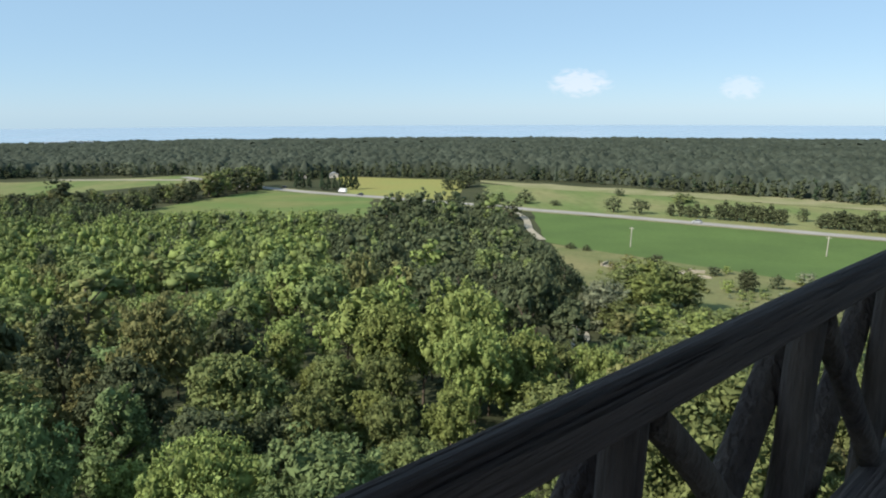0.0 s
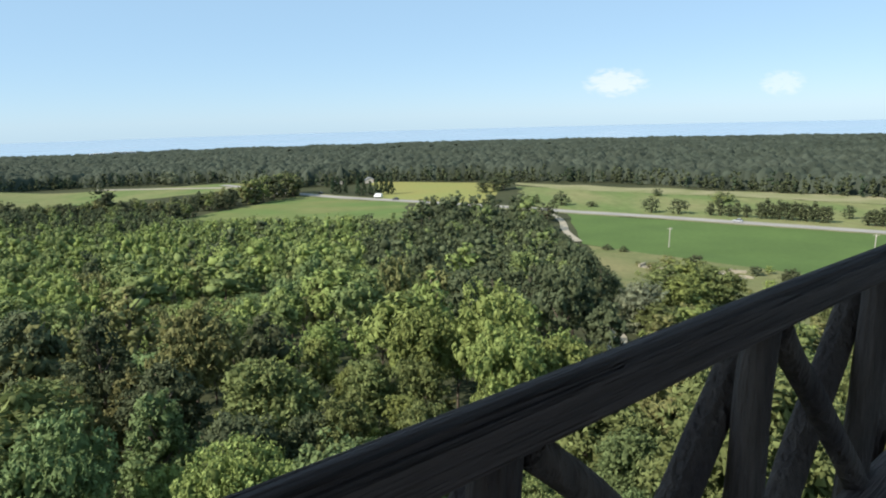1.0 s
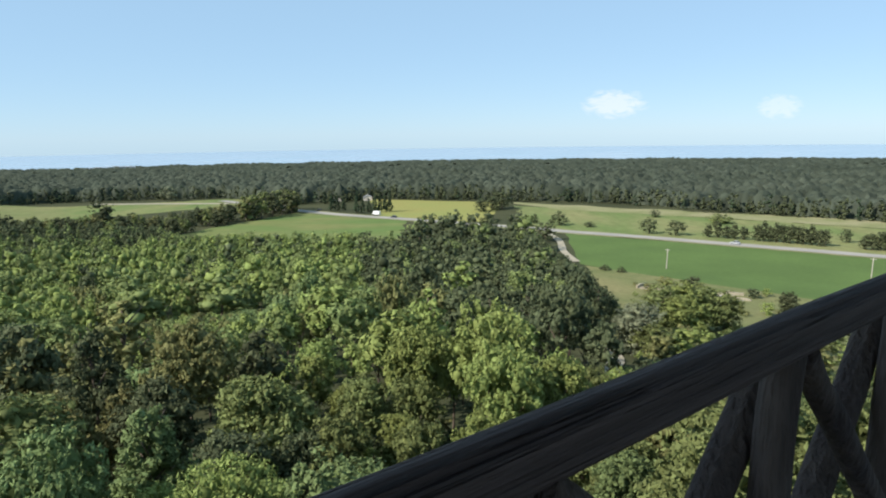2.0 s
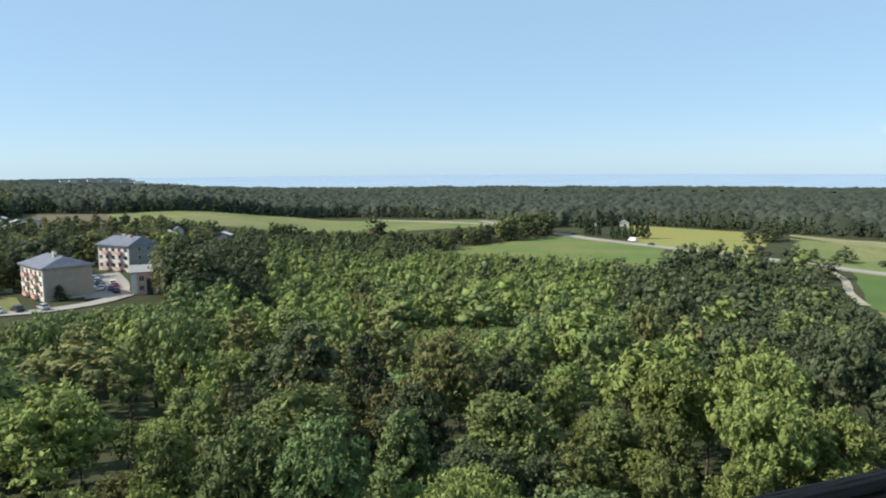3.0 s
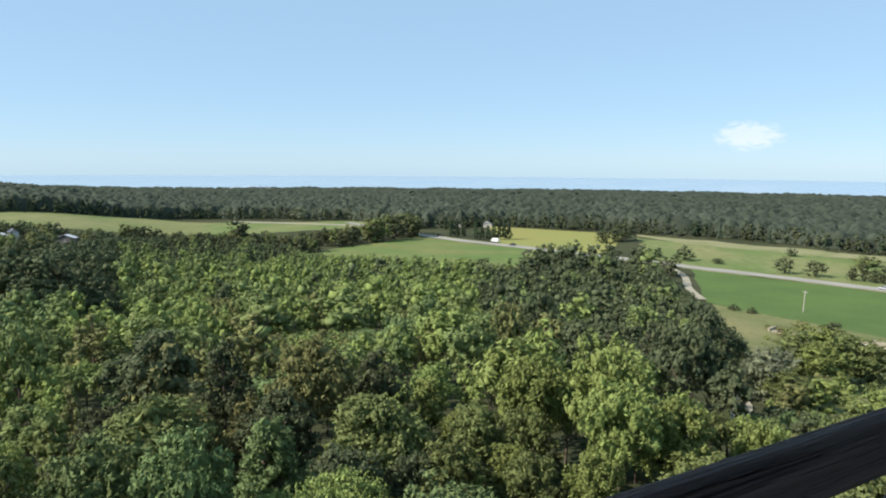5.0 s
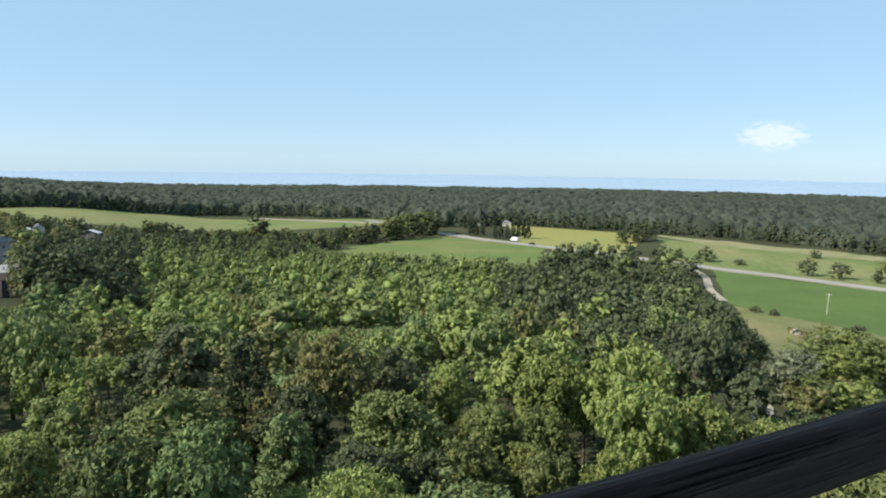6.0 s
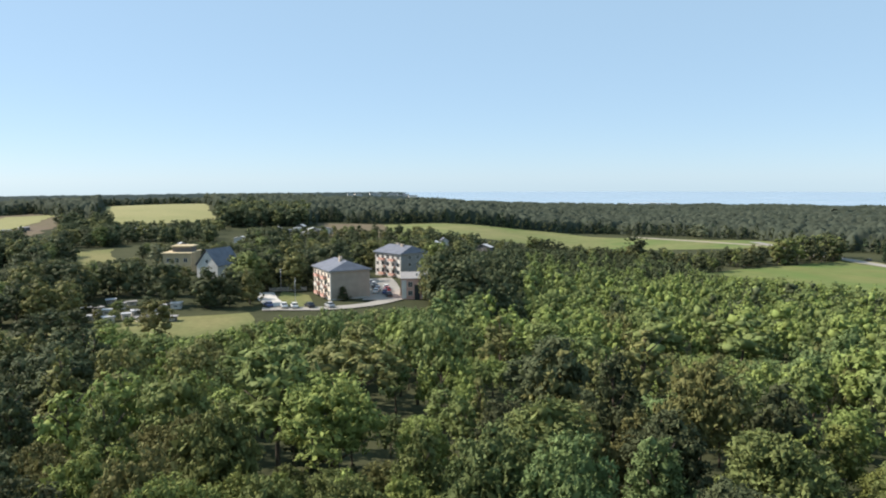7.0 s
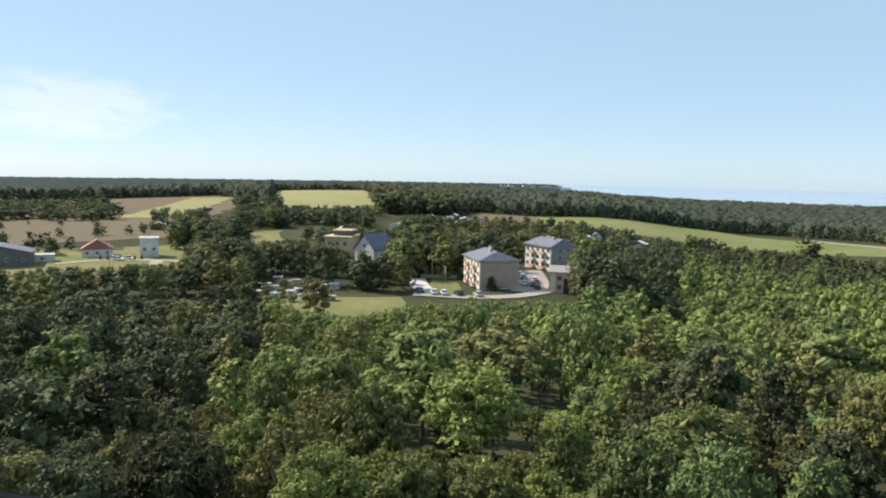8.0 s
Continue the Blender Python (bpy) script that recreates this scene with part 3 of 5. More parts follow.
def cottage(r, az, rz, W, L, H, rise, wall_mat, roof_mat, label, win=2, inset=0.0):
    ob = ground_thing("cottage", r, az, rz, label, "house", "village houses")
    walls(ob, W, L, H, (wall_mat, wall_mat), 0.3)
    if rise:
        if inset == 0:
            part("gable", gable(W, H + 0.002, rise * 0.93, 0.0, 0.25), wall_mat, ob)
            part("gable", gable(W, H + 0.002, rise * 0.93, L - 0.25, L), wall_mat, ob)
        part("roof", hip_roof(W, L, H - 0.04, rise, 0.45, inset, 0.15), roof_mat, ob)
    else:
        part("roof", new_box(-0.3, W + 0.3, -0.3, L + 0.3, H + 0.002, H + 0.25), roof_mat, ob)
    for i in range(win):
        window(ob, W * (i + 0.5) / max(1, win), 0, H * 0.35, 1.2, min(1.4, H * 0.4), "-y")
        window(ob, 0, L * (i + 0.5) / max(1, win), H * 0.35, 1.2, min(1.4, H * 0.4), "-x")
    return ob


cottage(309, 80.3, 78, 11.0, 9.5, 3.2, 3.6, WHITEWALL, ROOFRED, "white cottage with a red hipped roof", 3, 2.5)
cottage(303, 76.4, 75, 6.8, 7, 7.6, 0, WHITEWALL, ROOFPALE, "white boxy two-storey house with flat roof", 2)
cottage(292, 87.4, 78, 20.0, 12, 5.0, 2.6, DARKWALL, ROOFGREY, "long dark grey barn with a low roof", 4)
cottage(300, 83.6, 80, 8.0, 5, 2.6, 0, WHITEWALL, ROOFPALE, "white open shed with a pale roof", 1)
cottage(405, 87.0, 80, 9, 8, 3, 2.4, PINK, ROOFRED, "reddish farm house beside the brown field", 2)
cottage(520, 13.1, 10, 10, 9, 4, 3.4, WHITEWALL, ROOFPALE, "pale house half hidden by roadside trees", 2)
cottage(745, 2.6, 10, 14, 9, 4, 3, WHITEWALL, ROOFPALE, "pale farm building at the edge of the woods", 2)
cottage(575, 8.4, 10, 6, 5, 2.6, 1.8, PLASTER, ROOFPALE, "small white house behind the conifers", 1)
cottage(580, 6.0, 8, 7, 5, 2.6, 1.8, PLASTER, ROOFPALE, "small white house behind the conifers", 1)
shed_rng = random.Random(31)
for r, az in ((520, 66.4), (524, 65.0), (505, 64.2), (470, 56.2), (460, 54.6), (430, 57.4), (452, 52.4), (520, 52.5), (350, 43.6), (372, 42.2), (392, 41.0), (404, 39.6), (330, 44.4), (415, 41.8), (380, 38.2), (480, 50.8), (490, 51.6), (500, 52.8), (476, 53.4), (495, 54.2), (466, 51.2), (345, 57.2), (352, 56.2), (372, 56.8), (380, 55.9),
              (430, 75.6), (420, 74.2), (560, 73.0), (575, 71.8), (760, 84.5), (400, 61.5)):
    a, b = shed_rng.uniform(4, 9), shed_rng.uniform(3, 5)
    cottage(r, az, az - 6 + shed_rng.uniform(-25, 25), a, b, shed_rng.uniform(2.2, 3.2), shed_rng.choice((0, 1.2, 1.6)), shed_rng.choice((WHITEWALL, DARKWALL, PLASTER)),
            shed_rng.choice((ROOFPALE, ROOFPALE, ROOFGREY)), "small garden shed with a pale roof", 1)
for r, az in ((213, 66.9), (205, 65.6), (214, 63.4), (222, 68.6), (224, 62.6), (199, 64.6), (208, 68.0), (227, 65.2), (203, 63.6), (209, 64.9), (218, 67.4), (196, 62.4), (231, 66.6), (201, 66.8), (216, 62.2), (222, 65.9)):
    cottage(r, az, az + shed_rng.uniform(-20, 20), shed_rng.uniform(1.8, 3.4), shed_rng.uniform(1.5, 2.2), shed_rng.uniform(1.0, 1.6), 0, shed_rng.choice((WHITEWALL, PLASTER, DARKWALL)), shed_rng.choice((ROOFPALE, FELT, ROOFPALE)), "low garden hut with a pale flat roof", 1)


# ---- vehicles ----
def profile(bm, pts, y0, y1):
    a = [bm.verts.new((x, y0, z)) for x, z in pts]
    b = [bm.verts.new((x, y1, z)) for x, z in pts]
    bm.faces.new(a)
    bm.faces.new(b[::-1])
    for i in range(len(pts)):
        k = (i + 1) % len(pts)
        bm.faces.new((a[k], a[i], b[i], b[k]))
    bmesh.ops.bevel(bm, geom=bm.edges[:], offset=0.05, segments=1, affect="EDGES")
    bmesh.ops.recalc_face_normals(bm, faces=bm.faces)
    return bm


def wheel_mesh(r, w):
    bm = bmesh.new()
    bmesh.ops.create_cone(bm, cap_ends=True, segments=14, radius1=r, radius2=r, depth=w, matrix=Matrix.Rotation(radians(90), 4, "X"))
    return bm


def car(r, az, rz, paint, words, van=False, lift=0.36):
    x, y = polar(r, az)
    ob = thing("van" if van else "car", x, y, on_ground(x, y) + lift, rz, words, "van" if van else "car", "cars")
    k = 1.35 if van else 1.0
    body = [(-2.1, 0.3), (2.1, 0.3), (2.15, 0.75), (1.2, 0.92), (-2.0, 0.98), (-2.15, 0.7)]
    cab = [(-1.75, 0.97), (0.95, 0.93), (0.35, 1.45), (-1.3, 1.47)]
    if van:
        body = [(-2.9, 0.35), (2.9, 0.35), (2.95, 1.1), (2.4, 1.3), (-2.95, 1.3)]
        cab = [(-2.95, 1.29), (2.35, 1.29), (1.7, 2.6), (-2.95, 2.65)]
    part("body", profile(bmesh.new(), body, -0.86 * k ** 0.5, 0.86 * k ** 0.5), PAINT[paint], ob)
    c = part("cabin", profile(bmesh.new(), cab, -0.76 * k ** 0.5, 0.76 * k ** 0.5), PAINT[paint] if van else GLASS, ob)
    if not van:
        part("roof", new_box(-1.28, 0.35, -0.7, 0.7, 1.45, 1.5, bevel=0.02), PAINT[paint], c)
    for wx in (-1.35 * k, 1.35 * k):
        for wy in (-0.8 * k ** 0.5, 0.8 * k ** 0.5):
            w = part("wheel", wheel_mesh(0.32 * k ** 0.5, 0.2), RUBBER, ob)
            w.location = (wx, wy, 0.32 * k ** 0.5)
            part("rim", wheel_mesh(0.2, 0.22), STEEL, w)
    for wy in (-0.6, 0.6):
        part("headlight", new_box(2.1 * k, 2.17 * k, wy - 0.15, wy + 0.15, 0.62, 0.74), WHITEWALL, ob)
    return ob


car(468, 5.0, 148, "white", "white delivery van on the main road", van=True)
car(347, -23.1, 140, "silver", "silver car on the main road")
car(505, 9.6, 148, "dark", "dark car on the main road")
car(450, 3.6, 148, "dark", "dark car on the main road")
yard = (("white", 228, 46.3), ("silver", 233, 46.2), ("dark", 238, 46.4), ("white", 243, 46.5), ("blue", 226, 45.6), ("red", 231, 45.4), ("silver", 248, 46.7), ("white", 236, 45.5), ("dark", 221, 45.3))
for i, (paint, r, az) in enumerate(yard):
    car(r, az, 130 + 7 * (i % 3), paint, f"{paint} car parked in the yard between the flats", lift=0.37)
for paint, r, az, turn in (("blue", 209.5, 54.9, 160), ("white", 206.8, 53.7, 150), ("white", 206.0, 52.9, 152), ("dark", 205.6, 51.7, 165), ("silver", 204.6, 50.1, 160)):
    car(r, az, turn, paint, f"{paint} car parked beside the village road", lift=0.31)
for r, az in ((296, 77.9), (297, 77.2), (300, 78.2)):
    car(r, az, 40, "white", "white car parked in the farmyard", lift=0.16)


# ---- poles, lamps, ruins ----
def wood_pole(r, az, h, label):
    ob = ground_thing("utility_pole", r, az, az, label, "pole", "field poles")
    part("shaft", new_log((0, 0, -0.4), (0.25, 0, h), 0.2, 0.16, sides=10, rings=6), POLEWOOD, ob)
    part("crossarm", new_box(-0.7, 1.1, -0.05, 0.05, h - 0.5, h - 0.38, bevel=0.01), POLEWOOD, ob)
    for x in (-0.55, 0.2, 0.95):
        part("insulator", new_box(x - 0.05, x + 0.05, -0.05, 0.05, h - 0.38, h - 0.2, bevel=0.02), WHITEWALL, ob)


wood_pole(270, -18.2, 7.6, "pale wooden utility pole in the crop field")
wood_pole(277, -32.1, 7.2, "pale wooden utility pole in the crop field")


def street_lamp(r, az, h):
    ob = ground_thing("street_lamp", r, az, az + 90, "grey steel street lamp beside the village road", "street lamp", "street lamps")
    part("shaft", new_log((0, 0, -0.3), (0, 0, h), 0.09, 0.06, sides=10, rings=3, wob=0), STEEL, ob)
    part("arm", new_log((0, 0, h), (1.2, 0, h + 0.35), 0.05, 0.04, sides=8, rings=2, wob=0), STEEL, ob)
    part("lamp_head", new_box(1.1, 1.8, -0.15, 0.15, h + 0.28, h + 0.44, bevel=0.04), WHITEWALL, ob)


street_lamp(209, 52.8, 7.6)
street_lamp(238, 53.9, 7.0)
street_lamp(285, 78.5, 7.0)


def ruin(r, az, length, h, turn):
    ob = ground_thing("ruined_wall", r, az, turn, "low crumbling pale concrete wall in rough grass", "wall", "ruins")
    bm = bmesh.new()
    n = max(4, int(length / 0.9))
    tops = [h * (0.75 + 0.5 * noise.noise((r, i * 0.6, az))) for i in range(n + 1)]
    rows = [[bm.verts.new((length * i / n, y, z)) for y, z in ((-0.3, -0.5), (-0.3, tops[i]), (0.3, tops[i] * 0.97), (0.3, -0.5))] for i in range(n + 1)]
    for i in range(n):
        for k in range(4):
            m = (k + 1) % 4
            bm.faces.new((rows[i][k], rows[i][m], rows[i + 1][m], rows[i + 1][k]))
    bm.faces.new(rows[0][::-1])
    bm.faces.new(rows[-1])
    bmesh.ops.recalc_face_normals(bm, faces=bm.faces)
    part("wall", bm, GRAVEL, ob)
    part("fallen_slab", new_box(length * 0.2, length * 0.55, -1.6, -0.5, -0.1, 0.25, bevel=0.04), CONCRETE, ob)
    return ob


for r, az, length, h, turn in ((221, -16.3, 7, 1.1, -22), (216, -18.1, 5, 0.7, -20), (213, -19.2, 6, 0.6, -24), (217, -21.2, 8, 1.0, -26), (211, -23.4, 4, 1.0, -40), (222, -16.0, 3, 1.6, 40), (219, -22.6, 5, 1.2, -25)):
    ruin(r, az, length, h, turn)
ruin(96, -28.5, 3.0, 2.2, -30)
ruin(104, -30.5, 6.0, 0.8, 10)



def fence(r0, az0, r1, az1, h, n):
    """A board fence between two places: posts, two rails and boards."""
    (x0, y0), (x1, y1) = polar(r0, az0), polar(r1, az1)
    length, turn = math.hypot(x1 - x0, y1 - y0), math.degrees(math.atan2(y1 - y0, x1 - x0))
    ob = thing("board_fence", x0, y0, on_ground(x0, y0), turn, "low weathered yellowish board fence along the lawn", "fence")
    for i in range(n + 1):
        x = length * i / n
        part("post", new_box(x - 0.06, x + 0.06, -0.06, 0.06, -0.4, h + 0.1, bevel=0.01), POLEWOOD, ob)
    for z in (0.35, h - 0.25):
        part("rail", new_box(0, length, 0.062, 0.11, z, z + 0.1), POLEWOOD, ob)
    k = int(length / 0.3)
    for i in range(k):
        part("board", new_box(length * i / k, length * i / k + 0.22, 0.113, 0.135, 0.12, h * (0.97 + 0.05 * (i % 2))), POLEWOOD, ob)


fence(238, 51.9, 239, 54.8, 1.4, 6)
fence(330, 80.5, 332, 77.5, 1.3, 8)

# ---- far town and clouds ----
town_rng = random.Random(5)
for i in range(26):
    az = town_rng.uniform(43.0, 48.5) if i < 20 else town_rng.uniform(49, 58)
    x, y = polar(town_rng.uniform(3300, 3900), az)
    w, d, h = town_rng.uniform(18, 45), town_rng.uniform(12, 16), town_rng.uniform(13, 22)
    ob = thing("town_building", x, y, on_ground(x, y) - 1, az + town_rng.uniform(-15, 15), "pale block of a distant coastal town", "building", "far town")
    part("wall", new_box(-w / 2, w / 2, -d / 2, d / 2, 0, h), town_rng.choice((WHITEWALL, PLASTER, CONCRETE)), ob)
    part("roof", new_box(-w / 2 - 0.5, w / 2 + 0.5, -d / 2 - 0.5, d / 2 + 0.5, h + 0.005, h + 1), ROOFGREY, ob)
# long white block added in place of a pale clearing in the far woods
x, y = polar(1545, 24.5)
clearing_block = thing("clearing_block", x, y, on_ground(x, y), 24.5, "long pale block in place of a far clearing in the woods", "building")
part("wall", new_box(-42, 42, -9, 9, -1, 12.5), WHITEWALL, clearing_block)
part("roof", hip_roof(84, 18, 0, 3, 0.5, 0), ROOFPALE, clearing_block).location = (-42, -9, 12.6)


def cloud(az, el, width, height, strength, seed):
    m = bpy.data.materials.new("cloud")
    m.use_nodes = True
    N, L = m.node_tree.nodes, m.node_tree.links
    N.remove(N["Principled BSDF"])
    tc, nz, gr = N.new("ShaderNodeTexCoord"), N.new("ShaderNodeTexNoise"), N.new("ShaderNodeTexGradient")
    gr.gradient_type = "SPHERICAL"
    nz.inputs["Scale"].default_value, nz.inputs["Detail"].default_value, nz.inputs["Distortion"].default_value = 4.6, 10, 0.5
    mp = N.new("ShaderNodeMapping")
    mp.inputs["Location"].default_value = (seed, seed * 2, 0)
    L.new(tc.outputs["Object"], mp.inputs["Vector"])
    L.new(mp.outputs[0], nz.inputs["Vector"])
    L.new(tc.outputs["Object"], gr.inputs["Vector"])
    mul = N.new("ShaderNodeMath")
    mul.operation = "MULTIPLY"
    L.new(nz.outputs[0], mul.inputs[0])
    L.new(gr.outputs[1], mul.inputs[1])
    rng = N.new("ShaderNodeMapRange")
    rng.inputs[1].default_value, rng.inputs[2].default_value, rng.inputs[4].default_value = 0.15, 0.33, strength
    L.new(mul.outputs[0], rng.inputs[0])
    tr, em, mx = N.new("ShaderNodeBsdfTransparent"), N.new("ShaderNodeEmission"), N.new("ShaderNodeMixShader")
    em.inputs["Color"].default_value = (0.92, 0.86, 0.87, 1)
    em.inputs["Strength"].default_value = 1.0
    L.new(rng.outputs[0], mx.inputs[0])
    L.new(tr.outputs[0], mx.inputs[1])
    L.new(em.outputs[0], mx.inputs[2])
    L.new(mx.outputs[0], N["Material Output"].inputs["Surface"])
    v = np.array([(-1, -1, 0), (1, -1, 0), (1, 1, 0), (-1, 1, 0)], float)
    ob = new("backdrop", arr_mesh("backdrop", v, np.array([[0, 1, 2, 3]]), m))
    x, y = polar(4600 * math.cos(radians(el)), az)
    ob.matrix_basis = Matrix.Translation((x, y, EYE + 4600 * math.sin(radians(el)))) @ pose(0, 0, 0, 90, 0, az) @ Matrix.Diagonal((width, height, 1, 1))
    ob.visible_shadow = False
    return tagged(ob, "small white fair-weather cloud in the sky", "cloud", kind="structure")


cloud(-13.9, 2.2, 290, 135, 0.33, 3.1)
cloud(-25.6, 1.7, 190, 110, 0.22, 7.7)
cloud(81, 4.0, 900, 300, 0.2, 1.3)


# ---- trees ----
def ico():
    t = (1 + 5 ** 0.5) / 2
    v = np.array([(-1, t, 0), (1, t, 0), (-1, -t, 0), (1, -t, 0), (0, -1, t), (0, 1, t), (0, -1, -t), (0, 1, -t), (t, 0, -1), (t, 0, 1), (-t, 0, -1), (-t, 0, 1)], float)
    f = np.array([(0, 11, 5), (0, 5, 1), (0, 1, 7), (0, 7, 10), (0, 10, 11), (1, 5, 9), (5, 11, 4), (11, 10, 2), (10, 7, 6), (7, 1, 8),
                  (3, 9, 4), (3, 4, 2), (3, 2, 6), (3, 6, 8), (3, 8, 9), (4, 9, 5), (2, 4, 11), (6, 2, 10), (8, 6, 7), (9, 8, 1)])
    return v / np.linalg.norm(v[0]), f


ICO_V, ICO_F = ico()


def leaves(P, N, size, rng, spread=0.55):
    """Folded four-cornered leaf sprays at the points P, roughly across the normals N."""
    n = len(P)
    N = N + rng.normal(0, spread, N.shape)
    N /= np.linalg.norm(N, axis=1)[:, None]
    A = np.cross(N, rng.normal(0, 1, N.shape))
    A /= np.linalg.norm(A, axis=1)[:, None]
    B = np.cross(N, A)
    s = size * rng.uniform(0.6, 1.35, (n, 1))
    w = s * rng.uniform(0.35, 0.65, (n, 1))
    v = np.stack([P - A * s * 0.5, P + B * w * 0.5 - N * s * 0.18, P + A * s * 0.5, P - B * w * 0.5 - N * s * 0.18], 1).reshape(-1, 3)
    k = np.arange(n)[:, None] * 4
    f = np.concatenate([k + [0, 2, 1], k + [0, 3, 2]], 0)
    return v, f


def crown_arrays(seed, count, size, lobes, shape, low=False):
    """A crown of a tree of unit height: lobes of foliage round the limbs, thick with leaf sprays. low: its skirt comes near the ground."""
    rng = np.random.default_rng(seed)
    C, Rr = [], []
    wide, deep, mid = {"round": (0.26, 0.30, 0.60), "tall": (0.20, 0.36, 0.56), "wide": (0.33, 0.26, 0.63), "cone": (0, 0, 0), "spire": (0.2, 0.3, 0.5)}[shape]
    if low:
        mid, deep = mid - 0.1, deep + 0.1
    for i in range(lobes):
        t = (i + 0.5) / lobes
        a = i * 2.4 + rng.uniform(-0.6, 0.6)
        if shape in ("cone", "spire"):
            base, least, bottom = (0.25, 0.055, 0.1) if shape == "cone" else (0.36, 0.06, 0.2)
            rad = base * (1.02 - t) ** 0.8
            q = rad * rng.uniform(0.45, 0.9)
            C.append((math.cos(a) * q, math.sin(a) * q, bottom + (0.94 - bottom) * t))
            Rr.append((least + rad * 0.36) * rng.uniform(0.85, 1.15))
        else:
            up = 1 - (1.75 if low else 1.35) * t
            ring = math.sqrt(max(0.02, 1 - min(1, abs(up)) ** 2)) * rng.uniform(0.62, 1.08)
            C.append((math.cos(a) * ring * wide, math.sin(a) * ring * wide, mid + up * deep * rng.uniform(0.8, 1.08)))
            Rr.append(rng.uniform(0.075, 0.17) * (1.15 if shape == "wide" else 1.0))
    if shape not in ("cone", "spire"):
        C.append((0, 0, mid))
        Rr.append(wide * 0.8)
    C, Rr = np.array(C), np.array(Rr)
    if low and shape not in ("cone", "spire"):
        C[:, 2] = 0.13 + (C[:, 2] - C[:, 2].min()) / np.ptp(C[:, 2]) * 0.72
        Rr = Rr * 1.25
    sq = np.array((1, 1, 0.75))
    # twigs on the lobes, and leaf sprays round each twig
    per, ball = (22, 0.046) if count > 5000 else (16, 0.05) if count > 2000 else (7, 0.05) if count > 700 else (4, 0.05)
    twigs = count // per
    k = rng.choice(len(C), twigs * 2, p=Rr ** 2 / np.sum(Rr ** 2))
    D = rng.normal(0, 1, (twigs * 2, 3))
    D[:, 2] += 0.5
    D /= np.linalg.norm(D, axis=1)[:, None]
    lump = 1 + 0.2 * np.sin(D[:, 0] * 6 + k * 1.7) * np.cos(D[:, 1] * 5 + k) + 0.1 * np.sin(D[:, 2] * 9 + k)
    P = C[k] + D * (Rr[k] * rng.uniform(0.82, 1.1, len(k)) * lump)[:, None] * sq
    dist = np.linalg.norm((P[:, None] - C[None]) / sq, axis=2) / Rr[None]
    dist[np.arange(len(k)), k] = 9
    keep = np.flatnonzero(dist.min(1) > 0.88)[:twigs]
    P, D = np.repeat(P[keep], per, 0), np.repeat(D[keep], per, 0)
    E = rng.normal(0, 1, P.shape)
    E[:, 2] += 0.4
    E /= np.linalg.norm(E, axis=1)[:, None]
    reach = np.repeat(ball * rng.uniform(0.6, 1.3, (len(keep), 1)), per, 0)
    P = P + E * reach * rng.uniform(0.55, 1.1, (len(P), 1)) * np.array((1, 1, 0.8))
    fine = count > 2000
    D = D * (0.3 if fine else 0.7) + E * (0.75 if fine else 0.4) + np.array((0, 0, 0.2))
    v, f = leaves(P, D, size, rng, 0.55 if fine else 0.32)
    # the shaded inner foliage
    m = count // 5 if count > 500 else count // 7
    k = rng.choice(len(C), m, p=Rr ** 2 / np.sum(Rr ** 2))
    D = rng.normal(0, 1, (m, 3))
    D /= np.linalg.norm(D, axis=1)[:, None]
    iv, jf = leaves(C[k] + D * (Rr[k] * rng.uniform(0.15, 0.72, m))[:, None] * sq, D, size * (2.2 if fine else 1.4), rng, 0.5)
    vv, ff, o = [v, iv], [f, jf + len(v)], len(v) + len(iv)
    for c, r in zip(C, Rr):
        vv.append(c + ICO_V * r * (0.5 if fine else 0.52 if count > 600 else 0.66) * sq * rng.uniform(0.5, 1.25, (12, 1)))
        ff.append(ICO_F + o)
        o += 12
    return np.concatenate(vv), np.concatenate(ff)


def trunk_bm(seed, top, rad, limbs, sides=7):
    """A tapered trunk of a tree of unit height, with limbs into the crown."""
    bm = bmesh.new()
    log(bm, (0, 0, -0.03), (0.012, 0.01, top), rad, rad * 0.35, sides=sides, rings=5, wob=0.02, seed=seed)
    rng = random.Random(seed)
    for i in range(limbs):
        a, z = i * 2.4 + rng.random(), 0.28 + (top - 0.34) * i / max(1, limbs)
        q = 0.15 + 0.07 * rng.random()
        log(bm, (0, 0, z), (math.cos(a) * q, math.sin(a) * q, z + 0.16), rad * 0.45, rad * 0.14, sides=5, rings=3, wob=0.02, seed=seed + i)
    bmesh.ops.triangulate(bm, faces=bm.faces[:])
    bm.verts.index_update()
    v, f = np.array([x.co[:] for x in bm.verts]), np.array([[q.index for q in x.verts] for x in bm.faces])
    bm.free()
    return v, f


TRUNKS = {k: trunk_bm(3 + i, top, rad, limbs) for i, (k, top, rad, limbs) in
          enumerate((("round", 0.72, 0.022, 7), ("tall", 0.8, 0.018, 6), ("wide", 0.7, 0.028, 8), ("cone", 0.94, 0.016, 0), ("spire", 0.9, 0.022, 6)))}
TRUNKS["far"] = trunk_bm(21, 0.5, 0.022, 0, 5)
CROWNS, MESHES = {}, {}
LEVELS = {"close": (7000, 0.029, 24), "near": (2900, 0.041, 20), "mid": (720, 0.068, 14), "far": (230, 0.096, 10), "bush": (130, 0.14, 6), "dot": (34, 0.18, 4), "yard": (430, 0.08, 14)}
SHAPES, TONES = ("round", "tall", "wide", "cone", "spire"), ("bright", "mid", "olive", "blue", "dark", "conifer", "pale")


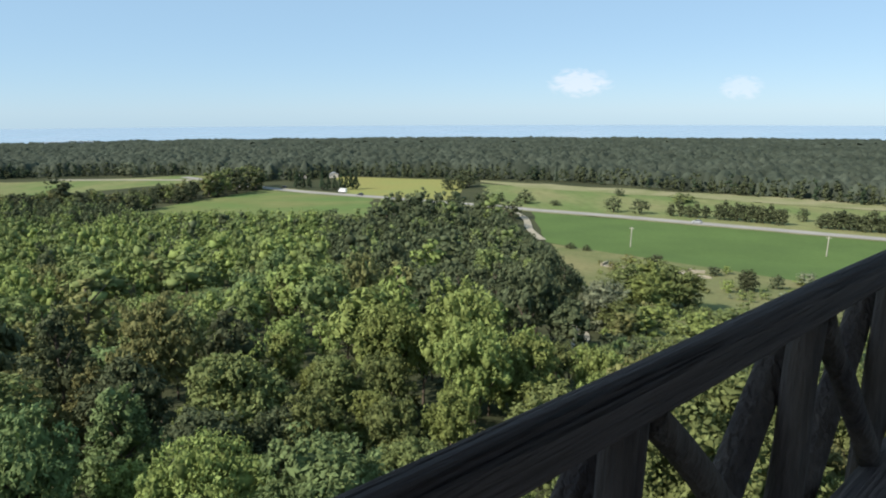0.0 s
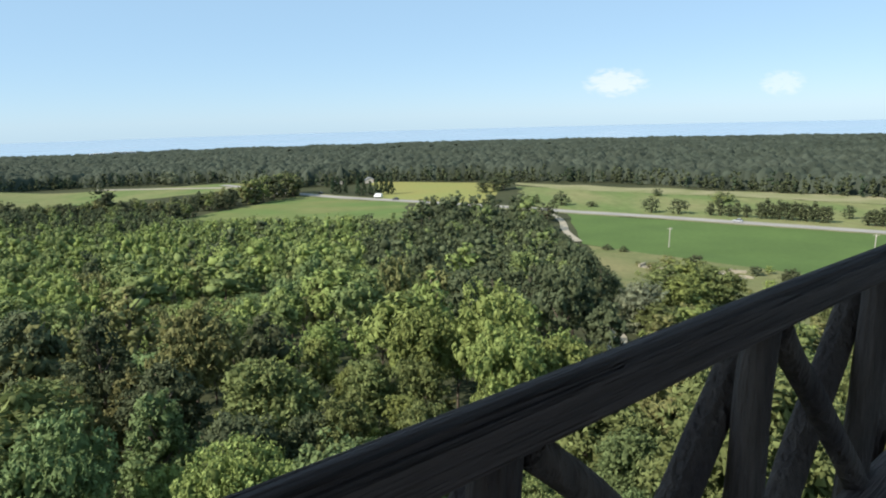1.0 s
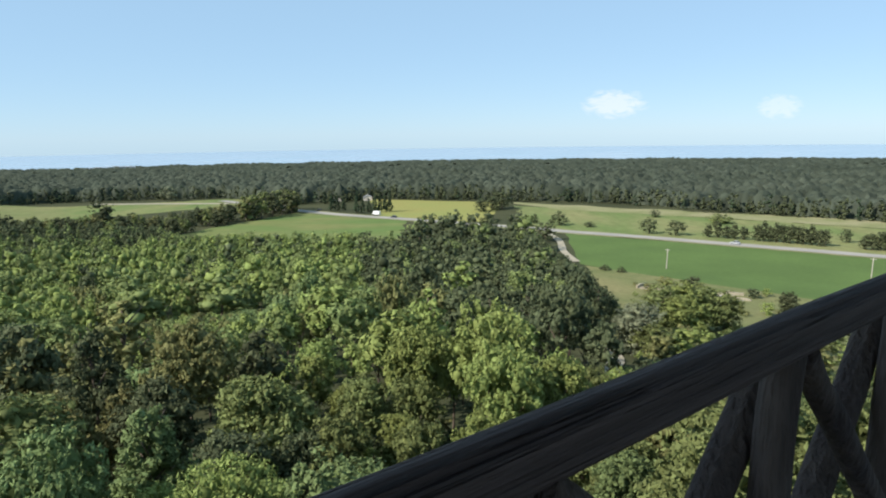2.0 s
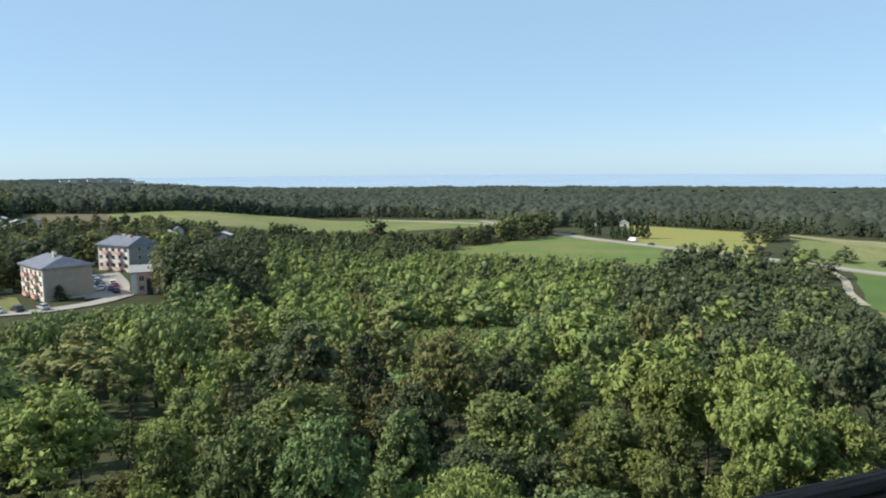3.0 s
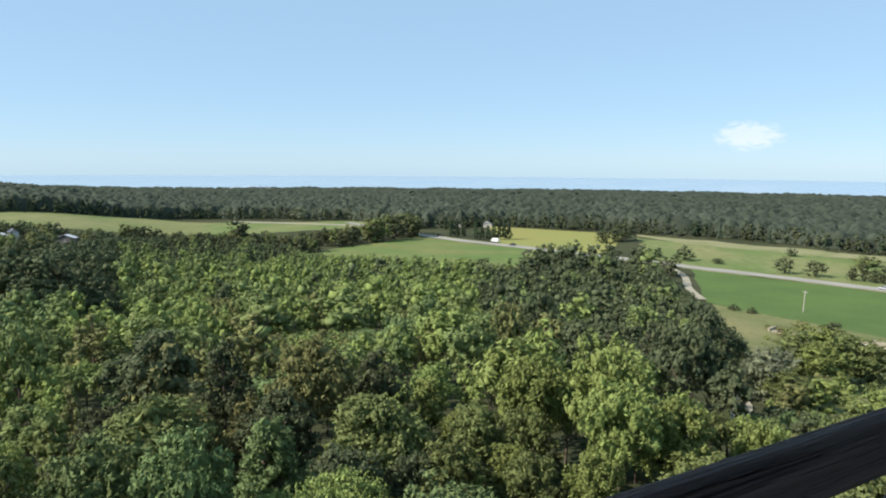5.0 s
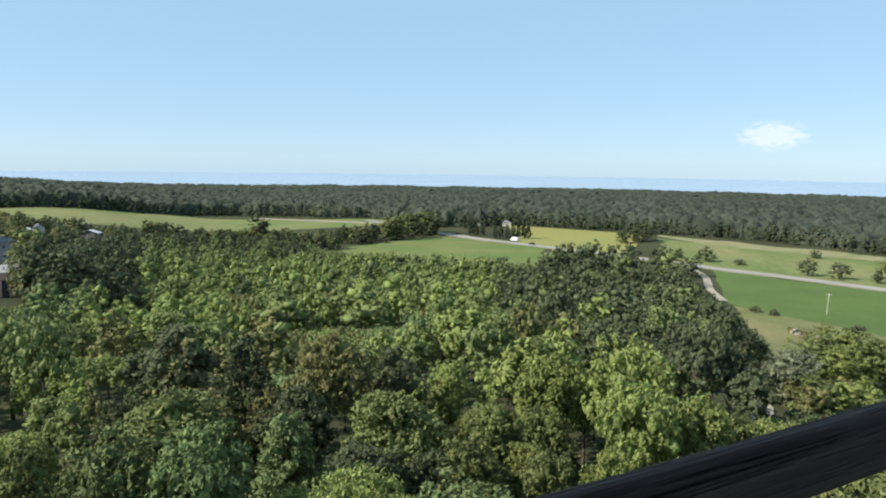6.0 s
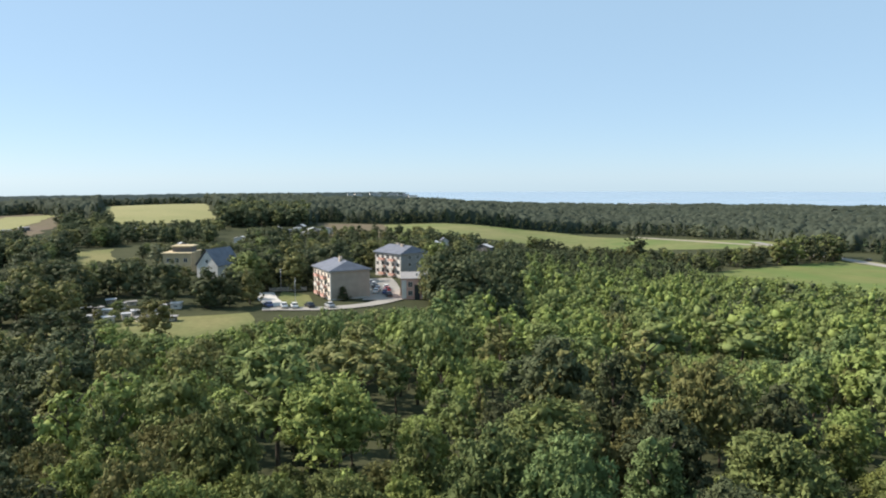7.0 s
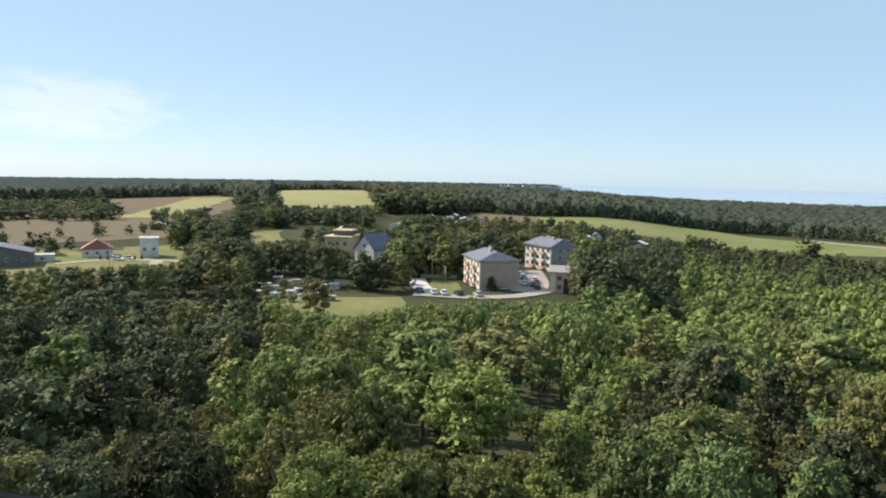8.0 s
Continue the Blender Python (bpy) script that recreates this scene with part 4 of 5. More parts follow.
def crown(shape, level, variant, low):
    key = (shape, level, variant, low)
    if key not in CROWNS:
        count, size, lobes = LEVELS[level]
        if shape == "cone":
            lobes, count = lobes + 10, int(count * 1.1)
        CROWNS[key] = crown_arrays(SHAPES.index(shape) * 40 + variant * 131 + count, count, size, lobes, shape, low)
    return CROWNS[key]


WORDS = {"bright": "fresh light green", "mid": "full green", "olive": "olive green", "blue": "bluish green", "dark": "dark green", "conifer": "dark conifer", "pale": "pale grey-green"}
FORM = {"round": "broadleaf tree with a rounded crown", "tall": "slender broadleaf tree", "wide": "spreading broadleaf tree", "cone": "conical tree", "spire": "broadleaf tree with a tapering crown"}
TREES, SPECS = [], []


def tree(x, y, height, width, tone="mid", shape="round", level="mid", place="in the wood", group="wood", single=False, low=None):
    """Note a tree to be planted; width: the crown's breadth in metres; single: an object of its own however far it stands."""
    low = level in ("far", "bush", "dot", "yard") if low is None else low
    SPECS.append((x, y, height, width, tone, shape, level, place, group, single, low))
    TREES.append((x, y, width))


def plant():
    """The trees nearest to the tower, and the single ones, become objects with trunk and crown; the rest of each wood is joined."""
    order = sorted(range(len(SPECS)), key=lambda i: (SPECS[i][8] == "undergrowth", not SPECS[i][9], math.hypot(SPECS[i][0], SPECS[i][1])))
    own = set(order[:298])
    rest = {}
    for i, (x, y, height, width, tone, shape, level, place, group, single, low) in enumerate(SPECS):
        rng = random.Random(i * 17 + 5)
        unit = {"round": 0.76, "tall": 0.62, "wide": 0.95, "cone": 0.58, "spire": 0.8}[shape]
        sx = width / unit
        turn, variant = rng.uniform(0, 2 * math.pi), rng.randrange(3)
        tv, tf = TRUNKS["far" if level in ("far", "bush", "dot", "yard") else shape]
        cv, cf = crown(shape, level, variant, low)
        z = on_ground(x, y) - 0.05
        if i in own:
            bush = height < 4.5
            ob = thing("bush" if bush else "tree", x, y, z, math.degrees(turn), f"{WORDS[tone]} {'leafy bush' if bush else FORM[shape]} {place}", "bush" if bush else "tree", group)
            ob.scale = (sx, sx, height)
            for name, key, va, mat in (("trunk", ("t", shape, level), (tv, tf), BARK), ("crown", ("c", shape, level, variant, low, tone), (cv, cf), LEAF[tone])):
                if key not in MESHES:
                    MESHES[key] = arr_mesh(name, *va, mat, smooth=name == "trunk")
                link(name, MESHES[key], ob)
            continue
        c, s = math.cos(turn), math.sin(turn)
        lot = rest.setdefault(group, [])
        for v, f, m in ((tv, tf, 0), (cv, cf, 1 + TONES.index(tone)))[level in ("dot", "bush"):]:
            q = np.stack([(v[:, 0] * c - v[:, 1] * s) * sx + x, (v[:, 0] * s + v[:, 1] * c) * sx + y, v[:, 2] * height + z], 1)
            lot.append((q, f, m))
    for group, lot in rest.items():
        off = np.cumsum([0] + [len(q) for q, f, m in lot])
        me = arr_mesh("woodland", np.concatenate([q for q, f, m in lot]), np.concatenate([f + o for (q, f, m), o in zip(lot, off)]), BARK)
        for t in TONES:
            me.materials.append(LEAF[t])
        me.polygons.foreach_set("material_index", np.concatenate([np.full(len(f), m, np.int32) for q, f, m in lot]))
        tagged(new("woodland", me), f"dense leafy trees of the {group} with mixed greens", "woodland", kind="stuff")


def level_of(r):
    return "close" if r < 40 else "near" if r < 68 else "mid" if r < 150 else "far"


SHOWN = []


def seen_tree(az, el, half_deg, tone, shape="round", height=12.5):
    """A tree of the near wood, whose top shows at this azimuth and elevation; its distance follows from the slope."""
    for _ in range(4):
        best, r = 1e9, 20.0
        for k in range(14, 330):
            x, y = polar(k, az)
            miss = abs(on_ground(x, y) + height - EYE - k * math.tan(radians(el)))
            if miss < best:
                best, r = miss, k
        width = 2 * r * math.tan(radians(half_deg))
        if width > 0.55 * height:
            break
        height = max(6.0, 0.5 * height + 0.5 * width / 0.55)
    x, y = polar(r, az)
    SHOWN.append((az, el, half_deg, r))
    tree(x, y, height, max(width, 0.5 * height), tone, shape, level_of(r), "on the slope", "slope wood")


def sight(az):
    """The steepest elevation at which tops may stand without hiding the fields and houses behind."""
    return float(np.interp(az, (-60, -16.5, -15.4, -14.1, -12, -9.8, -7.6, -7, 2, 4, 6, 20, 22, 26, 34, 38, 41.5, 42, 50, 56, 58, 61, 64, 66, 73, 75, 90, 100),
                           (-17.6, -17.2, -15.2, -12.8, -10.8, -9.3, -7.9, -5.9, -5.9, -6.5, -7.4, -7.2, -6.3, -5.6, -5.5, -5.8, -7, -10.2, -10.45, -11.0, -11.3, -11.9, -11.2, -10.6, -10.3, -8.2, -7.6, -7.4)))


def wood_limit(az):
    """How far the wood reaches from the tower, by azimuth."""
    return float(np.interp(az, (-60, -48, -30, -20, -16.2, -15.2, -14, -12, -10, -8, 1, 3, 12, 20.3, 21.8, 30, 36, 38, 41, 42, 50, 55, 57, 73, 75, 84, 100),
                           (85, 88, 92, 98, 104, 140, 170, 215, 265, 325, 335, 300, 322, 362, 405, 425, 420, 330, 240, 185, 180, 178, 160, 160, 175, 190, 195)))


NEAR_TREES = [  # azimuth, elevation of the top, half breadth in degrees, tone, form, height
    (49.8, -15.4, 5.6, 'bright', 'wide', 12),
    (59.5, -17.1, 3.8, 'mid', 'round', 12),
    (63.2, -22.2, 4.9, 'bright', 'round', 11),
    (37.3, -19.9, 4.9, 'blue', 'wide', 11),
    (31.3, -12.8, 3.8, 'olive', 'spire', 14),
    (24.7, -11.7, 4.0, 'olive', 'spire', 14),
    (73.2, -13.6, 2.5, 'dark', 'spire', 13),
    (79.2, -14.5, 4.0, 'dark', 'round', 12),
    (84.5, -14.5, 4.0, 'dark', 'round', 12),
    (67.1, -15.1, 3.1, 'mid', 'spire', 12),
    (36.1, -11.0, 2.7, 'olive', 'spire', 13),
    (48.1, -12.9, 4.9, 'olive', 'wide', 12),
    (55.7, -22.3, 3.6, 'mid', 'round', 10),
    (48.7, -23.0, 3.6, 'mid', 'round', 10),
    (74.8, -19.8, 4.9, 'dark', 'round', 11),
    (81.3, -20.8, 4.9, 'dark', 'round', 11),
    (18.0, -24.1, 5.8, 'bright', 'wide', 10.5),
    (23.6, -25.3, 2.7, 'bright', 'round', 10),
    (-3.3, -22.0, 2.9, 'bright', 'wide', 11),
    (30.3, -19.7, 5.1, 'blue', 'wide', 11.5),
    (20.3, -13.4, 3.6, 'olive', 'round', 14),
    (27.0, -13.3, 3.3, 'dark', 'spire', 14),
    (10.7, -17.2, 1.9, 'bright', 'tall', 12.5),
    (6.6, -19.8, 2.2, 'mid', 'tall', 12),
    (1.9, -15.0, 3.1, 'bright', 'round', 12.5),
    (-5.5, -16.9, 4.0, 'bright', 'wide', 12),
    (-9.7, -17.4, 3.1, 'bright', 'round', 11),
    (14.7, -15.1, 2.7, 'dark', 'round', 13.5),
    (8.5, -21.9, 3.1, 'mid', 'round', 11),
    (1.9, -22.5, 2.7, 'mid', 'round', 11),
    (11.9, -23.0, 2.7, 'dark', 'round', 10),
    (31.5, -12.8, 3.1, 'dark', 'round', 14),
    (-1.7, -10.0, 1.6, 'bright', 'tall', 13),
    (17.5, -10.1, 2.7, 'mid', 'round', 13),
    (23.9, -10.2, 2.7, 'mid', 'round', 13),
    (7.4, -12.7, 2.7, 'mid', 'round', 12.5),
    (-9.9, -12.0, 2.7, 'dark', 'wide', 14),
    (-12.2, -13.3, 2.2, 'dark', 'wide', 13),
    (-13.6, -14.9, 2.0, 'dark', 'round', 12),
]
for row in NEAR_TREES:
    seen_tree(*row)


def patch(x, y):
    return noise.noise((x * 0.017, y * 0.017, 2.3)), noise.noise((x * 0.06, y * 0.06, 8.1))


def fill_wood():
    rng = random.Random(4)
    cells = {}

    def free(x, y, d):
        cx, cy = int(x // 8), int(y // 8)
        for i in range(cx - 1, cx + 2):
            for j in range(cy - 1, cy + 2):
                for (a, b, w) in cells.get((i, j), ()):
                    if (a - x) ** 2 + (b - y) ** 2 < (0.415 * (d + w)) ** 2:
                        return False
        return True

    for t in TREES:
        cells.setdefault((int(t[0] // 8), int(t[1] // 8)), []).append(t)
    tries = 0
    while tries < 110000 and len(TREES) < 2100:
        tries += 1
        az = rng.uniform(-52, 100)
        lim = wood_limit(az)
        r = math.sqrt(rng.uniform(13 ** 2, lim ** 2))
        x, y = polar(r, az)
        p, q = patch(x, y)
        tone = rng.choice(("mid", "mid", "olive", "blue")) if p < -0.05 else rng.choice(("bright", "bright", "mid"))
        if r > 130 and az < 6 and x > -30 or r > 215 or r > 104 and az < -3:
            tone = rng.choice(("dark", "dark", "dark", "mid")) if az < 6 or r > 350 else rng.choice(("mid", "bright", "dark", "mid", "bright"))
        if az > 67 and r > 90 or az > 70 and q < 0.3:
            tone = rng.choice(("dark", "dark", "dark", "olive"))
        elif 52 < az < 67 and r > 40:
            tone = rng.choice(("mid", "olive", "bright", "mid"))
        if r < 110 and 38 < az < 62 and q < 0.1 or r < 215 and 17 < az < 38:
            tone = rng.choice(("olive", "mid", "dark", "dark", "blue")) if az < 38 and r < 100 else rng.choice(("mid", "mid", "bright", "olive", "bright")) if az < 38 else rng.choice(("olive", "mid", "mid", "bright", "blue"))
        if 34 < az < 42 and r > 185:
            tone = "dark"
        shape = rng.choice(("spire", "tall", "spire", "round") if az > 66 or 17 < az < 38 and r < 110 else ("round", "spire", "wide", "tall", "wide"))
        h = rng.uniform(7.5, 15)
        if r > 300 and az < 3:
            h = rng.uniform(15, 18.5)
        elif 35 < az < 42 and r > 190:
            h = rng.uniform(11, 14)
        elif az > 18 and r > 290:
            h = rng.uniform(6.5, 11)
        elif r < 26:
            h = rng.uniform(7.5, 9.5)
        elif az < -14 and r > 70:
            h = rng.uniform(4.6, 8)
        w = h * (rng.uniform(0.7, 0.9) if r > 300 and az < 3 else rng.uniform(0.52, 0.76))
        if not free(x, y, w):
            continue
        most = EYE + r * math.tan(radians(sight(az))) - on_ground(x, y)
        if -16.6 < az < -12.2 and r < 114 or -15.7 < az < -13.2 and r < 128:
            most = min(most, EYE - r * math.tan(radians(18.2)) - on_ground(x, y))
        for (sa, se, sh, sr) in SHOWN:
            if abs(az - sa) < sh + 1.0 and r < sr:
                most = min(most, EYE + r * math.tan(radians(se - 1.2 * sh)) - on_ground(x, y))
        if h > most:
            h = most * rng.uniform(0.93, 1.0)
            w = h * rng.uniform(0.6, 0.8)
        if h < 3.2 or r < 40 and (on_ground(x, y) + h - EYE) / r > -0.27:
            continue
        top = math.degrees(math.atan((on_ground(x, y) + h - EYE) / r))
        if az < 4 and r > 60:                    # mostly dark tones at the foot of the slope, lighter ones above them
            if top > np.interp(az, (-14.5, -12, -8, -6, -2, 4), (-17.6, -17.0, -15.4, -14.0, -12.6, -11.0)):
                tone = rng.choice(("dark", "dark", "dark", "dark", "dark", "mid"))
            elif tone == "dark":
                tone = rng.choice(("bright", "mid"))
        t = (x, y, w)
        cells.setdefault((int(x // 8), int(y // 8)), []).append(t)
        tree(x, y, h, w, tone, shape, level_of(r), "below the tower", "slope wood")


fill_wood()


def clump(list_, group, place):
    for (r, az, h, w, tone, shape) in list_:
        x, y = polar(r, az)
        w *= 1.3 if group == "roadside trees" else 1
        tree(x, y, h, w, tone, shape, "near" if group == "scrub" and h > 5 else "mid" if r < 110 or group == "roadside trees" else "yard", place, group, True, True)


clump([(332, 62.9, 9.5, 8.5, "pale", "round"), (203, 41.0, 17, 13, "dark", "wide"), (198, 39.6, 16, 12, "dark", "round"), (212, 40.4, 17, 11, "dark", "round"), (206, 38.3, 14, 11, "dark", "wide"), (214, 59.6, 12.5, 9, "dark", "round"), (213, 57.9, 11.5, 8.5, "dark", "round"), (216, 56.3, 11.5, 7.5, "olive", "tall"), (224, 62.6, 14, 12, "dark", "wide"), (246, 64.8, 11, 10, "dark", "wide"), (217, 49.0, 4.6, 4.4, "dark", "cone")],
      "yard trees", "beside the flats")
# single trees and bushes by the road
clump([(344, -8.7, 10, 10.5, "dark", "wide"), (406, -9.8, 9, 9, "dark", "wide"), (414, -7.8, 6, 5, "dark", "round"), (376, -16.8, 8, 8, "dark", "wide"),
       (373, -18.8, 7.5, 9, "dark", "wide"), (454, -17.2, 5, 7, "dark", "wide"), (400, -12.2, 3, 6, "dark", "wide"), (262, -13.5, 2.5, 3.5, "dark", "wide"), (258, -14.8, 2.5, 3, "dark", "wide"),
       (372, -30.4, 7, 5, "dark", "round"), (430, -22, 6, 14, "mid", "wide"), (480, -3.5, 9, 9, "dark", "round"), (500, -5.2, 13, 12, "dark", "round"), (490, -4.4, 10, 9, "dark", "round")],
      "roadside trees", "by the road")
# dense rows along the road
rows_rng = random.Random(8)
for az0, az1, h, step in ((-21.2, -23.9, 8, 0.62), (-24.6, -29.2, 9.5, 0.45), (-31.6, -39, 9, 0.45)):
    a = az0
    while a > az1:
        x, y = polar(np.interp(-a, (20, 25, 30, 40), (372, 362, 354, 347)), a)
        tree(x, y, h * rows_rng.uniform(0.8, 1.1), 5.2, "dark", "tall", "yard", "in the row", "roadside row")
        a -= step
for a in (8.6, 8.1, 7.6, 6.6, 6.1, 5.6, 5.1, 4.7, 4.3, 3.9):
    x, y = polar(487 if a < 7 else 505, a)
    tree(x, y, (15 if a < 5 else 12) * rows_rng.uniform(0.85, 1.1), 4.6, "conifer", "cone", "far", "behind the road", "conifer row", True)
# hedgerow wood round the house by the road and the wood behind the slope
for _ in range(90):
    a = rows_rng.uniform(10.6, 34)
    r = np.interp(a, (10.6, 12, 14, 17, 20.5, 26, 34), (517, 507, 482, 460, 422, 430, 430)) + rows_rng.uniform(-16, 14)
    tone = rows_rng.choice(("dark", "dark", "mid", "dark", "olive"))
    x, y = polar(r, a)
    h = rows_rng.uniform(7, 11.5) * (1.55 if a < 15.5 else 1)
    tree(x, y, h, h * rows_rng.uniform(0.7, 0.95), tone, "round", "far", "in the hedgerow", "hedgerow")
for r, a, h, tone in ((470, 25.6, 15, "dark"), (476, 25.2, 12, "dark"), (640, 20.7, 12, "pale"), (660, 21.2, 9, "pale"), (700, 31.0, 10, "pale")):
    tree(*polar(r, a), h, h * 1.1, tone, "round", "far", "above the hedgerow", "hedgerow")
# garden and village trees
village_rng = random.Random(12)
HOUSES = [(222, 48.5, 15), (272, 44.6, 16), (228, 43.0, 10), (296, 61.6, 15), (288, 58.8, 13), (305, 79.4, 10), (303, 75.8, 7), (306, 85, 20), (240, 46, 13), (206, 52, 12), (228, 53, 11), (215, 55, 10)]
made, tries = 0, 0
while made < 480 and tries < 12000:
    tries += 1
    a = village_rng.uniform(41.5, 97)
    r = village_rng.uniform(205, 480)
    x, y = polar(r, a)
    if a < 49 and r < 290 and a > 42.5:
        continue
    if a > 73 and r > 262:
        continue
    if a < 55 and r > 470 or 64 < a < 69 and 330 < r < 430:
        continue
    if any((x - polar(hr, ha)[0]) ** 2 + (y - polar(hr, ha)[1]) ** 2 < hk ** 2 for hr, ha, hk in HOUSES):
        continue
    if a > 51 and a < 68 and r < 213 or a > 56 and a < 63 and 262 < r < 300 or 49 < a < 54.8 and r < 238:
        continue
    if any((x - t[0]) ** 2 + (y - t[1]) ** 2 < 26 for t in TREES[-made - 1:]):
        continue
    h = village_rng.uniform(10, 15.5) if r > 235 else village_rng.uniform(8, 12)
    if a < 54 and r > 300:
        h = village_rng.uniform(4.6, 8)
    most = EYE + r * math.tan(radians(-7.3 if 57.3 < a < 61 and r < 282 else -6.3 if 57.3 < a < 64.5 and r < 290 else float(np.interp(a, (56, 57, 65, 66.5, 69, 72, 73.5), (-3.6, -4.7, -4.6, -3.2, -3.3, -4.8, -7.3))))) - on_ground(x, y)
    if 61.3 < a < 68.6 and r < 236:
        continue
    if 64 < a < 69 and r < 340:
        most = min(most, EYE - r * math.tan(radians(5.7)) - on_ground(x, y))
    if r < 300:
        most = min(most, EYE - r * math.tan(radians(5.3 if a > 57 else 4.7)) - on_ground(x, y))
    if h > most:
        h = most * village_rng.uniform(0.85, 1.0)
    if h < 3.5:
        continue
    tree(x, y, h, h * village_rng.uniform(0.7, 0.95), village_rng.choice(("dark", "dark", "dark", "olive", "mid")), village_rng.choice(("round", "wide", "round", "tall")), "yard", "in the village", "village trees")
    made += 1
clump([(297, 76.3, 2.6, 1.2, "dark", "cone"), (296, 76.8, 2.4, 1.2, "dark", "cone"), (297, 77.3, 2.6, 1.2, "dark", "cone"), (298, 78.6, 2.8, 1.3, "dark", "cone"), (299, 79.1, 2.6, 1.2, "dark", "cone")],
      "garden cypresses", "in the farm garden")
# scrub on the clearing
clump([(140, -18.0, 10.5, 11, "mid", "round"), (146, -19.6, 10.5, 11, "bright", "round"), (150, -21.2, 10, 10, "mid", "round"), (152, -22.6, 8.5, 9, "mid", "round"), (138, -19.2, 8.5, 10, "bright", "round"), (136, -17.0, 8, 8, "mid", "round"), (118, -16.2, 9, 9, "pale", "round"),
       (114, -17.2, 6, 6, "mid", "round"), (120, -18.2, 4.8, 6, "mid", "wide"), (222, -20.2, 4.6, 7, "dark", "wide"), (226, -18.2, 4, 6, "olive", "wide"), (190, -27, 6, 5.5, "dark", "round"), (200, -29, 4, 5, "dark", "wide"),
       (185, -25.6, 3.5, 4, "bright", "wide"), (214, -17.0, 3, 5, "olive", "wide"), (216, -24.6, 3, 5, "dark", "wide"), (130, -24, 4, 5, "mid", "wide"), (126, -27, 4, 6, "mid", "wide"),
       (135, -29.5, 6, 6, "mid", "round"), (150, -32, 6, 8, "dark", "wide"), (165, -35, 6, 8, "mid", "wide"), (205, -33, 5, 8, "dark", "wide"), (212, -31, 4, 6, "pale", "wide"), (120, -33, 6, 7, "mid", "wide")],
      "scrub", "on the clearing")
for _ in range(130):
    a, r = village_rng.uniform(-44, -14.5), village_rng.uniform(108, 228)
    h = village_rng.uniform(0.9, 2.9)
    if r > 150 and a > -24 and village_rng.random() > 0.35:
        continue
    tree(*polar(r, a), h, h * 1.4, village_rng.choice(("mid", "olive", "bright", "pale")), "wide", "bush", "on the clearing", "scrub")


def near_edge(az):
    """Where the far woods begin, by azimuth."""
    return np.interp(az, (-52, -40, -33, -22, -14, -6, 0, 5, 8, 12, 17, 28, 31.5, 36, 45.5, 50.5, 51.5, 54, 57.6, 59.8, 66.2, 67.0, 69.2, 71, 85, 100),
                     (440, 440, 462, 490, 535, 552, 570, 590, 560, 560, 645, 672, 642, 606, 562, 584, 552, 548, 560, 965, 965, 640, 690, 755, 790, 810))


# tall trees round the low hill, hedges of the western fields
for az0, az1, r0, r1, count, lo, hi in ((65.9, 69.5, 430, 620, 80, 7, 10.5), (51.6, 58.4, 545, 660, 130, 11, 17), (58, 66, 560, 600, 10, 3, 5), (77.8, 90, 505, 680, 230, 5, 8.5), (73, 80, 400, 440, 14, 4, 6), (71.2, 75.5, 475, 540, 40, 4, 7),
                                        (76, 92, 395, 402, 10, 3, 6), (70.5, 74, 330, 400, 30, 8, 13), (81, 92, 318, 350, 18, 6, 10), (79, 86, 440, 500, 6, 3, 5), (38, 43, 300, 410, 60, 5, 9), (31, 44, 385, 436, 90, 3.5, 6.5), (17, 31, 462, 500, 60, 3.5, 6), (13, 19, 490, 545, 30, 3.5, 6)):
    for _ in range(count):
        h = village_rng.uniform(lo, hi)
        tree(*polar(village_rng.uniform(r0, r1), village_rng.uniform(az0, az1)), h, h * village_rng.uniform(0.75, 1.1) * (1.7 if az0 == 77.8 else 1.0), village_rng.choice(("dark", "dark", "dark", "olive")), village_rng.choice(("round", "wide", "round")),
             "far" if r1 < 590 or hi > 10 else "bush", "beyond the village", "western hedges")
# rows of trees between the hall and the stubble hill
for _ in range(90):
    a, r = village_rng.uniform(58.2, 66.2), village_rng.uniform(430, 585)
    x, y = polar(r, a)
    h = min(village_rng.uniform(6, 11), EYE - r * math.tan(radians(2.95)) - on_ground(x, y))
    if h > 2.5:
        tree(x, y, h, h * village_rng.uniform(0.75, 1.05), village_rng.choice(("dark", "dark", "olive", "conifer")), village_rng.choice(("round", "wide", "cone")), "far", "below the low hill", "western hedges")
# single trees and shrubs of the allotments
clump([(176, 63.4, 9.5, 9, "olive", "round"), (182, 68.5, 8, 8, "dark", "tall"), (178, 70.6, 9, 8, "dark", "tall"), (170, 71.8, 9, 7, "dark", "tall"), (186, 66.9, 4, 6, "mid", "wide"),
       (204, 66.2, 3, 4.5, "mid", "wide"), (210, 64.4, 3, 4, "dark", "wide"), (207, 67.2, 3, 4, "olive", "wide"), (216, 65.9, 3.5, 5, "mid", "wide"), (201, 62.9, 3, 4, "dark", "wide"), (219, 63.9, 4, 5, "dark", "round"),
       (217, 67.8, 3.5, 5, "dark", "round"), (203, 68.9, 4, 5, "mid", "round"), (196, 65.2, 2.2, 4, "mid", "wide")],
      "allotment growth", "among the garden huts")
